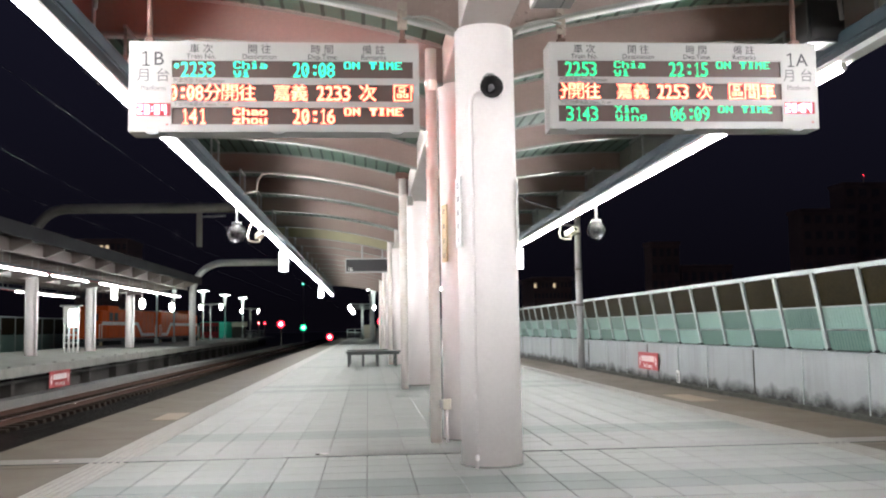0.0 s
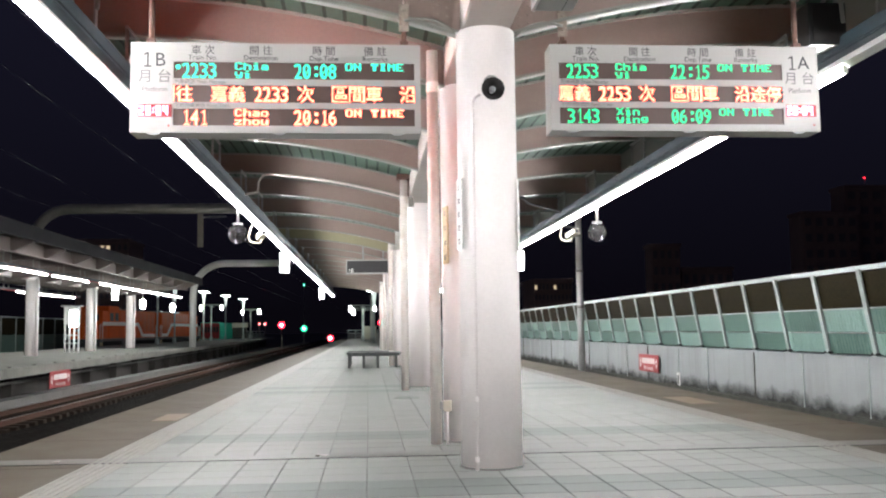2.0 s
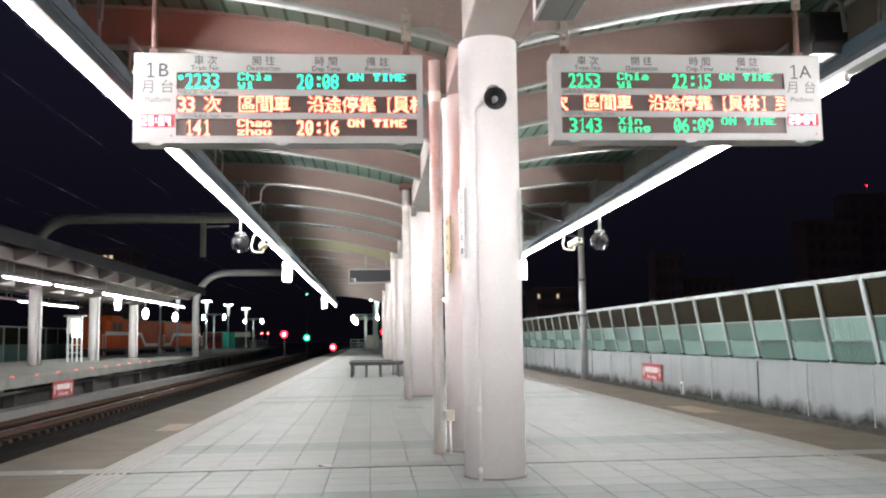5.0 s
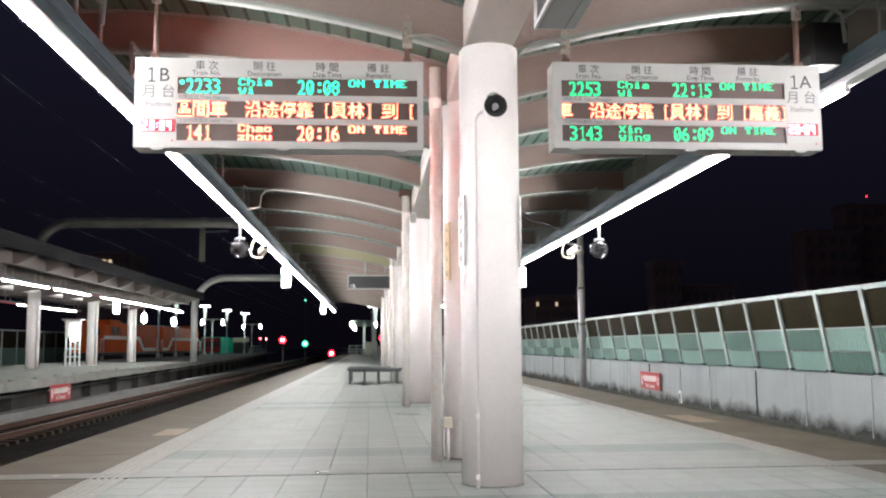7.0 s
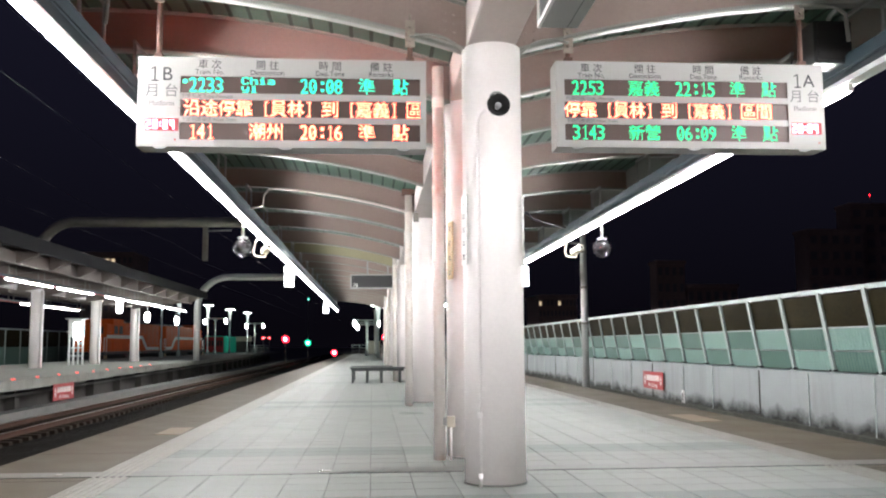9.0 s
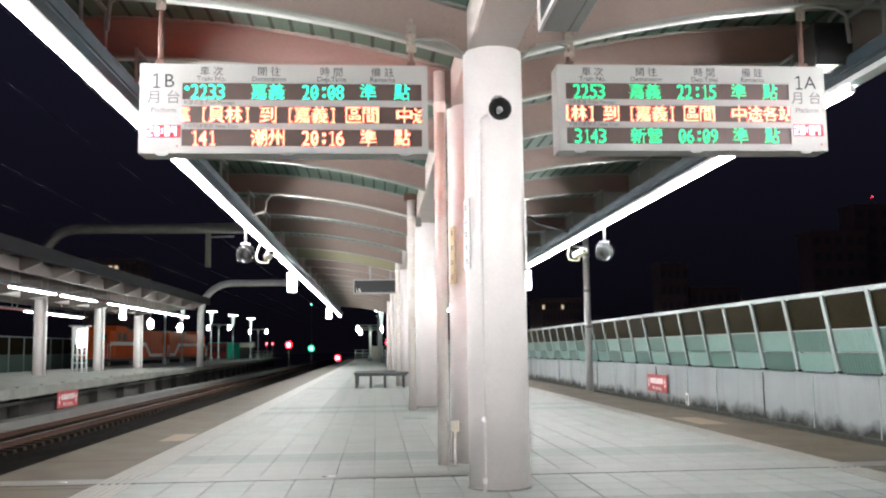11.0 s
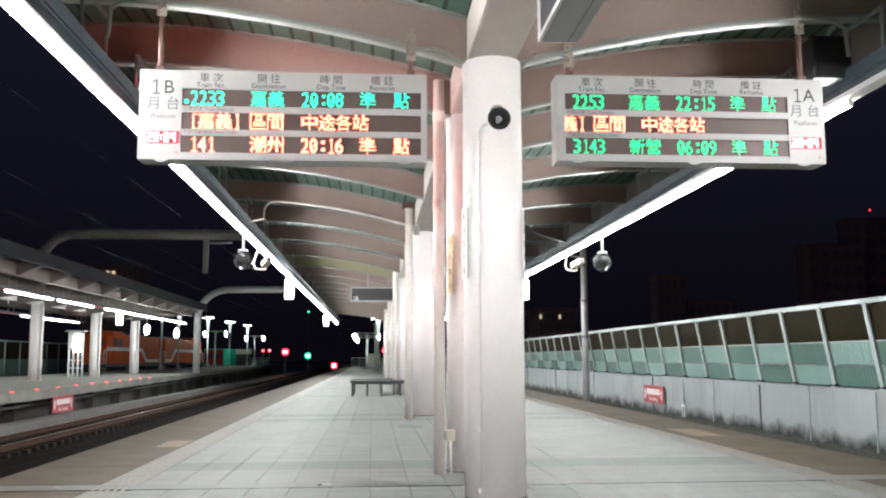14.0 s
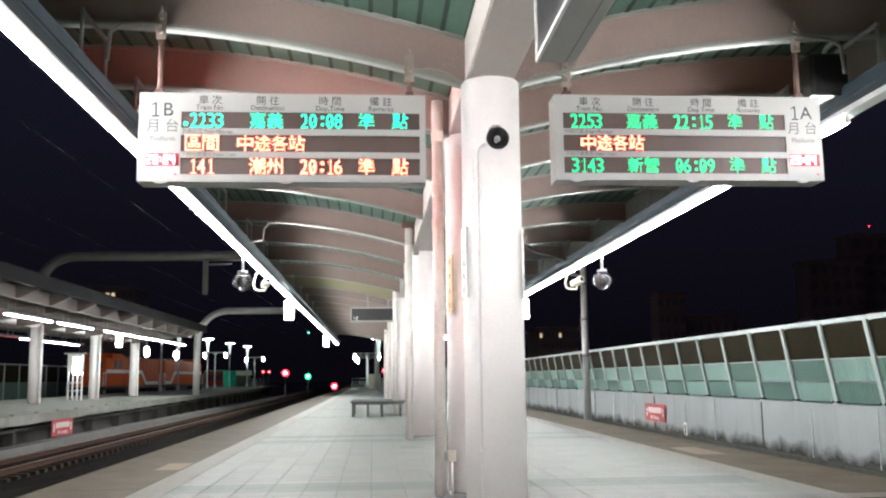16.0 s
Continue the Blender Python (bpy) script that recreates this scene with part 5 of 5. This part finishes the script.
# ---- locomotive beyond the opposite platform ----
def build_locomotive(s0, flip, low):
    """A hood diesel locomotive; flip: its low waistband lies at the near end, of length low."""
    L, w = 17.6, 1.4
    a = radians(-3.0)
    t = thing("locomotive", pose(-23.2 - s0 * math.sin(a), 84.0 + s0 * math.cos(a), RAIL_Z, 0, 0, -3.0), "orange diesel locomotive with a cream waistband, parked", "locomotive", "coupled locomotives")

    def span(a0, a1):
        return (L - a1, L - a0) if flip else (a0, a1)

    def side(name, a0, a1, z0, z1, m, out=0.03, label="", parent=None):
        y0, y1 = span(a0, a1)
        return part(name, bmnew((w + 0.002, w + out, y0, y1, z0, z1)), m, parent or t, label)
    bm = bmesh.new()
    y0, y1 = span(1.1, 2.6)
    box(bm, -w + 0.12, w, y0, y1, 1.62, 3.95, 0, 0.08)
    part("short_hood", bm, M_ORANGE, t)
    bm = bmesh.new()
    y0, y1 = span(2.6, 5.4)
    box(bm, -w - 0.02, w + 0.02, y0, y1, 1.62, 4.4, 0, 0.1)
    cab = part("cab", bm, M_ORANGE, t)
    for a0 in (2.85, 4.2):
        side("window", a0, a0 + 0.95, 3.1, 3.8, M_BLACK, 0.035, "", cab)
    bm = bmesh.new()
    y0, y1 = span(5.4, 16.6)
    box(bm, -w + 0.1, w, y0, y1, 1.62, 4.12, 0, 0.1)
    hood = part("long_hood", bm, M_ORANGE, t)
    for k in range(8):
        side("louvre_door", 5.7 + 1.35 * k, 6.75 + 1.35 * k, 3.15 if k < 5 else 2.15, 3.95, M_ORANGED, 0.012, "", hood)
    for k in range(4):
        y0, y1 = span(7.0 + 2.2 * k, 8.2 + 2.2 * k)
        part("roof_fan", bmnew((-0.7, 0.7, y0, y1, 4.12, 4.3)), M_STEELG, hood)
    # cream waistband: high, a slant, low towards the far end
    b = 16.4 - low
    side("waistband", 1.1, b - 1.5, 2.72, 3.02, M_WHITE, 0.028, "cream waistband")
    side("waistband", b, 16.4, 1.68, 1.98, M_WHITE, 0.028, "cream waistband")
    bm = bmesh.new()
    q = [(b - 1.5, 2.72), (b - 1.5, 3.02), (b - 1.2, 3.02), (b + 0.3, 1.98), (b, 1.68)]
    v0 = [bm.verts.new((w + 0.002, L - y if flip else y, z)) for y, z in q]
    v1 = [bm.verts.new((w + 0.03, v.co.y, v.co.z)) for v in v0]
    bm.faces.new(v1)
    for k in range(5):
        bm.faces.new((v0[k], v0[(k + 1) % 5], v1[(k + 1) % 5], v1[k]))
    part("waistband", bm, M_WHITE, t, "cream waistband")
    # underframe, end steps with warning stripes, handrails
    part("frame", bmnew((-w - 0.1, w + 0.1, 0.2, L - 0.2, 1.38, 1.6)), M_BLACK, t)
    part("fuel_tank", bmnew((-1.2, 1.2, 6.8, 10.8, 0.45, 1.37)), M_BLACK, t)
    for ya, yb in ((0.25, 1.0), (L - 1.0, L - 0.25)):
        st = part("end_steps", bmnew((-w, w + 0.06, ya, yb, 0.55, 1.37)), M_BLACK, t)
        for k in range(3):
            bm = bmesh.new()
            p0 = [bm.verts.new((w + 0.075, ya + 0.25 * k + dy, z)) for dy, z in ((0.0, 0.6), (0.12, 0.6), (0.25, 1.3), (0.13, 1.3))]
            bm.faces.new(p0)
            part("warning_stripe", bm, M_YELLOW, st, "yellow slanting warning stripe")
    for ya in (0.3, 0.9, L - 0.9, L - 0.3):
        bm = bmesh.new()
        ring_path(bm, [(w + 0.06, ya, 1.6), (w + 0.06, ya, 2.75)], 0.035, 6)
        part("handrail_post", bm, M_WHITE, t)
    bm = bmesh.new()
    ring_path(bm, [(w + 0.06, 0.3, 2.75), (w + 0.06, 0.9, 2.75)], 0.035, 6)
    part("handrail", bm, M_WHITE, t)
    for x in (-0.75, 0.75):
        part("end_window", bmnew((x - 0.35, x + 0.35, 1.06, 1.098, 3.1, 3.7)), M_BLACK, t)
        part("headlight", bmnew((x - 0.14, x + 0.14, 1.04, 1.098, 2.2, 2.45)), M_GREY, t)
    for y in (2.2, 4.0, 5.8, L - 5.8, L - 4.0, L - 2.2):
        bm = bmesh.new()
        ring_path(bm, [(0.6, y, 0.46), (0.75, y, 0.46)], 0.46, 18)
        part("wheel", bm, M_BLACK, t)


# ---- signals, catenary ----
def signal(x, y, z, foot, m, label, r=0.16):
    s = thing("railway_signal", pose(x, y, foot), label, "railway signal", "railway signals")
    bm = bmesh.new()
    ring_path(bm, [(0, 0.15, 0), (0, 0.15, z - foot)], 0.08, 10)
    part("mast", bm, M_STEELG, s)
    bm = bmesh.new()
    box(bm, -0.35, 0.35, 0.0, 0.2, z - foot - 0.55, z - foot + 0.5, 0, 0.06)
    part("backplate", bm, M_BLACK, s)
    # lens widened to draw the bloom; the pale disc is its burnt-out centre
    bm = bmesh.new()
    ring_path(bm, [(0, -0.02, z - foot), (0, -0.06, z - foot)], r, 20)
    part("lens", bm, m, s, "lit signal lens, widened for its bloom")
    bm = bmesh.new()
    ring_path(bm, [(0, -0.061, z - foot), (0, -0.07, z - foot)], r * 0.5, 14)
    part("glare_core", bm, M_COREG if m in (M_SIGG, M_DIMG) else M_CORE, s)
    bm = bmesh.new()
    ring_path(bm, [(0, 0.0, z - foot), (0, -0.3, z - foot)], r + 0.08, 16, cap=False)
    part("hood", bm, M_BLACK, s)


def portal(y, xm, xr, h, r, drop, foot, bend=1.8, paint=M_STEELG):
    """A tubular catenary portal: mast, bend and cross tube."""
    p = thing("catenary_portal", pose(0, y, 0), "grey tubular steel catenary portal over the tracks", "catenary portal", "catenary portals")
    pts = [(xm, 0, foot), (xm, 0, h - bend)]
    for a in range(1, 9):
        an = radians(90 * a / 8)
        pts.append((xm + bend * (1 - math.cos(an)), 0, h - bend + bend * math.sin(an)))
    pts.append((xr, 0, h))
    bm = bmesh.new()
    ring_path(bm, pts, r, 14)
    part("tube", bm, paint, p)
    for x in drop:
        bm = bmesh.new()
        box(bm, x - 0.16, x + 0.16, -0.1, 0.1, h - 2.4, h + 0.35, 0, 0.02)
        part("drop_post", bm, M_STEELG, p)
        bm = bmesh.new()
        ring_path(bm, [(x, 0, h - 0.55), (x + 1.6, 0, h - 0.5)], 0.05, 8)
        part("registration_arm", bm, M_GREY, p)
    return p


def wire(pts, nm="overhead_wire"):
    w = thing(nm, pose(0, 0, 0), "thin dark overhead contact wire above the tracks", "overhead wire", "overhead wires")
    bm = bmesh.new()
    ring_path(bm, pts, 0.003, 5)
    part("wire", bm, M_BLACK, w)
    x, z = pts[0][0], pts[0][2]
    if abs(x + 5.1) < 0.1:
        bm = bmesh.new()
        ring_path(bm, [(x, 58.0, z - 0.35), (x, 58.0, 8.5)], 0.02, 6)
        part("dropper", bm, M_STEELG, w)


def mast(x, y, foot, h):
    m = thing("catenary_mast", pose(x, y, foot), "round grey steel catenary mast beside the barrier wall", "mast", "catenary masts")
    bm = bmesh.new()
    ring_path(bm, [(0, 0, 0), (0, 0, h)], [0.165, 0.13], 16)
    part("pole", bm, M_MASTP, m)
    for z in (3.4, 5.0, 6.6):
        bm = bmesh.new()
        ring_path(bm, [(0, 0, z), (0, 0, z + 0.12)], 0.175, 16)
        part("band", bm, M_STEELG, m)
    bm = bmesh.new()
    ring_path(bm, [(0, 0, h - 1.2), (-2.4, 0, h - 0.9)], 0.04, 8)
    part("arm", bm, M_GREY, m)


# ---- far buildings ----
def tower(x0, x1, y, depth, h, floors, cols, label, lit=()):
    b = thing("apartment_building", pose(x0, y, -1.45), label, "building", "far buildings")
    w = x1 - x0
    bm = bmesh.new()
    box(bm, 0, w, 0, depth, 0, h, 0, 0.1)
    part("wall", bm, M_BLDG, b)
    part("parapet", bmnew((-0.15, w + 0.15, -0.15, depth + 0.15, h, h + 0.5)), M_BLDG, b)
    fh = h / floors
    cw = w / cols
    win = mesh_of("window", bmnew((-cw * 0.28, cw * 0.28, -0.06, 0.02, 0, fh * 0.5)), M_BLDGW)
    winl = mesh_of("window", bmnew((-cw * 0.28, cw * 0.28, -0.06, 0.02, 0, fh * 0.4)), M_WARM)
    sill = mesh_of("sill", bmnew((-cw * 0.33, cw * 0.33, -0.25, 0.0, -0.15, 0.0)), M_BLDG)
    for i in range(floors):
        for j in range(cols):
            o = part("window", winl if (i, j) in lit else win, None, b, m=pose(cw * (j + 0.5), 0, fh * (i + 0.3)))
            part("sill", sill, None, o)
    return b


def build_far_barrier():
    post = mesh_of("post", bmnew((-0.06, 0.06, -0.08, 0.08, -1.4, 2.5)), M_POST)
    low = mesh_of("panel", bmnew((-0.02, 0.02, 0.08, 2.92, -1.4, 1.1)), M_MINTD)
    up = mesh_of("clear_sheet", bmnew((-0.01, 0.01, 0.08, 2.92, 1.14, 2.4)), M_SMOKED)
    rail = mesh_of("rail", bmnew((-0.05, 0.05, 0.08, 2.92, 2.4, 2.5)), M_POST)
    for k in range(24):
        b = thing("barrier_bay", pose(-27.5, 36.0 + 3.0 * k, 0), "dim mint noise-barrier bay beyond the opposite platform", "noise barrier", "far noise-barrier bays")
        part("post", post, None, b)
        part("panel", low, None, b)
        part("clear_sheet", up, None, b)
        part("rail", rail, None, b)


M_TEAL = mat("green_lit_carriage", (0.0, 0.42, 0.30), 0.5, var=0.12, scale=0.8, grain=10)
M_TUBEFAR = glow("far_fluorescent_tube", (0.95, 1.0, 0.98), 84.0, (0.8, 0.8, 0.8))
M_ORANGED = mat("dark_orange_paint", (0.55, 0.095, 0.016), 0.6, var=0.15, scale=2, grain=20)
M_WARM = glow("warm_lit_window", (1.0, 0.78, 0.5), 0.7)
M_DIMG = glow("small_green_lamp", (0.0, 1.0, 0.5), 2.0)
build_opposite()
build_opposite_canopy()
build_edge_lamps()
build_vending()
build_far_barrier()
build_locomotive(-5.8, False, 4.2)
build_locomotive(12.1, True, 2.2)
crossing_sign(opp_edge(35.3) + 0.03, 35.3, -0.53, 1)
for x, y, h, heads in ((-18.7, 84.2, 5.6, False), (-19.6, 96.0, 5.7, False), (-19.5, 112.0, 5.8, False), (-18.5, 111.3, 4.25, True), (-18.9, 125.0, 5.8, False), (-18.3, 138.0, 5.8, False), (-17.1, 137.0, 4.25, True)):
    lamp_post(x, y, OZ, h, heads, "pale lamp post with white lamps on the opposite platform")
railing(-19.6, -16.6, 150.0, OZ, 6)
EB = thing("equipment_cabinet", pose(-20.0, 146.0, OZ), "cream cabinet on the opposite platform's end", "cabinet")
part("body", bmnew((-1.2, 1.3, -0.4, 0.4, 1.7, 2.4)), M_CREAM, EB)
part("stand", bmnew((-1.0, 1.1, -0.3, 0.3, 0, 1.7)), M_DARKCONC, EB)
signal(-10.17, 110.0, 1.81, -1.45, M_SIGR, "railway signal glowing red beside the track", 0.38)
signal(-8.92, 130.0, 1.42, -1.45, M_SIGG, "railway signal glowing green beside the track", 0.42)
signal(-4.95, 121.5, 0.12, -1.45, M_SIGR, "low railway signal glowing red at the platform's end", 0.38)
signal(1.55, 119.5, 2.05, 0.0, M_SIGR, "railway signal glowing red on the platform's end", 0.32)
signal(-13.7, 200.0, 10.9, -1.45, M_DIMG, "distant signal with a small green light", 0.2)
for x, y, z in ((-24.0, 140.0, 2.0), (-24.3, 141.5, 2.0), (-22.0, 190.0, 2.6), (-20.8, 190.0, 2.6), (-24.6, 190, 2.6)):
    signal(x, y, z, -1.45, M_SIGR, "distant red tail lamp on a post", 0.18)
portal(58.0, -20.4, -4.6, 8.75, 0.32, (-10.35,), -1.4, 2.2)
portal(68.0, -12.6, -5.6, 6.05, 0.24, (), OZ, 2.2, M_MASTP)
for x in (-9.37, -5.1, 7.05):
    wire([(x, -20, 4.9), (x, 44, 4.85), (x, 160, 4.9)])
    wire([(x, -20, 6.0)] + [(x, -6 + 10 * k, 5.95 - 0.25 * math.sin(k * math.pi / 2.5) ** 2) for k in range(16)])
mast(9.45, 40.8, -1.45, 8.2)
mast(9.45, 88.0, -1.45, 8.2)
tower(58.6, 66.4, 120.0, 4, 17.3, 8, 5, "dark apartment block with window bays at night")
tower(66.9, 80.0, 124.0, 4, 21.5, 10, 7, "taller dark apartment block at night")
tower(37.6, 41.5, 120.0, 3, 13.0, 6, 4, "narrow dark house block at night")
tower(42.0, 49.0, 121.0, 3, 9.9, 4, 6, "low dark house block at night")
tower(23.5, 29.0, 130.0, 10, 9.0, 6, 10, "far dark block with two lit windows", ((5, 0), (5, 5)))
tower(-46.0, -38.0, 150.0, 10, 17.0, 9, 9, "far dark block with warm lit windows", ((8, 4), (8, 5), (7, 7), (7, 8)))
# teal body and red end carry the signals' light in their colours
PC = thing("passenger_car", pose(-22.4, 134.0, RAIL_Z), "passenger car standing far down the line, green signal light in its teal", "railway car")
bm = bmesh.new()
box(bm, -1.4, 1.4, 0, 20, 1.0, 3.4, 0, 0.15)
part("body", bm, M_TEAL, PC)
for i in range(6):
    part("window", bmnew((-1.15 + 0.4 * i, -0.87 + 0.4 * i, -0.03, 0.02, 2.0, 2.8)), M_BLACK, PC)
part("end_wall", bmnew((-1.3, 1.3, -0.02, 0.0, 1.1, 3.3)), M_RED, PC, "end wall with red signal light in its colour")
part("underframe", bmnew((-1.3, 1.3, -0.2, 20, 0.5, 1.0)), M_BLACK, PC)
AV = thing("aviation_lamp", pose(69.9, 124.0, 20.5), "small red warning lamp on a roof mast", "warning lamp")
bm = bmesh.new()
ring_path(bm, [(0, 0, 0), (0, 0, 1.0)], 0.05, 6)
part("rod", bm, M_STEELG, AV)
bm = bmesh.new()
bmesh.ops.create_uvsphere(bm, u_segments=10, v_segments=6, radius=0.09)
part("lamp", bm, M_SIGR, AV, m=pose(0, 0, 1.1))


# ---- what moves: the lit text of the boards ----
def motions():
    def at_frame(t):
        return round(t * FPS) / FPS
    for ob, off, wx, z, pos_in, pos_out in CHARS:
        def lit(t):
            return (t, pose(wx + off - SPEED * t, 0.011, z))
        t0, t1 = at_frame((off - pos_in) / SPEED), at_frame((off - pos_out) / SPEED)
        rows = []
        if t0 > 0.1:
            hid = pose(wx + off - SPEED * t0, 0.11, z)
            rows += [(0.0, hid)] + ([(t0 - 1 / FPS, hid)] if t0 > 0.15 else [])
            rows += [lit(t0), lit(t0 + 0.1)]
        else:
            rows += [lit(0.0), lit(0.1)]
        end = min(t1, 15.95)
        t = math.floor(rows[-1][0] * 2 + 1) / 2
        while t < end - 0.15:
            if t > rows[-1][0] + 0.05:
                rows.append(lit(t))
            t += 0.5
        if t1 < 15.9:
            if t1 - 0.1 > rows[-1][0]:
                rows.append(lit(t1 - 0.1))
            if t1 > rows[-1][0]:
                rows.append(lit(t1))
            hid = pose(wx + off - SPEED * t1, 0.11, z)
            rows += [(max(t1, rows[-1][0]) + 1 / FPS, hid), (16.0, hid)]
        else:
            rows.append(lit(15.9)) if rows[-1][0] < 15.8 else None
            rows.append(lit(16.0))
        walk(ob, rows)
    for ob, t in FLAPS:
        x, y, z = ob.matrix_basis.translation
        walk(ob, [(0.0, pose(x, y, z))] + [(t + d, pose(x, y, z, a)) for d, a in ((-0.067, 0), (-0.0334, 60), (0.0, 120), (0.0334, 180))] + [(16.0, pose(x, y, z, 180))])
    # edge lamps of the opposite platform: lit for 2.25 s of every 4.35
    for ob in EDGE_LAMPS:
        rows = [(0.0, pose(0, 0, 0))]
        for t in (3.70, 8.05, 12.40):
            for q, a in ((t, 0), (t + 0.033, 60), (t + 0.067, 120), (t + 0.1, 180), (t + 2.25, 180), (t + 2.283, 240), (t + 2.317, 300), (t + 2.35, 360)):
                rows.append((q, pose(0, 0, 0, a)))
        walk(ob, rows + [(16.0, pose(0, 0, 0, 360))])
    for ob, x, z in DOTS:
        rows, n = [], 0
        k = -9
        while True:
            t = 8.95 + 1.05 * k * 0.5 * 2
            k += 1
            if t > 16:
                break
            for a, b, dz in ((t, t + 0.54, 0.028), (t + 0.57, t + 1.02, -0.030)):
                for q in (a, b):
                    if 0.0 < q < 16.0:
                        rows.append((q, pose(x, 0.012, z + dz)))
        rows = [(0.0, rows[0][1])] + rows + [(16.0, rows[-1][1])]
        walk(ob, rows)


build_tiles(PLATFORM)
motions()
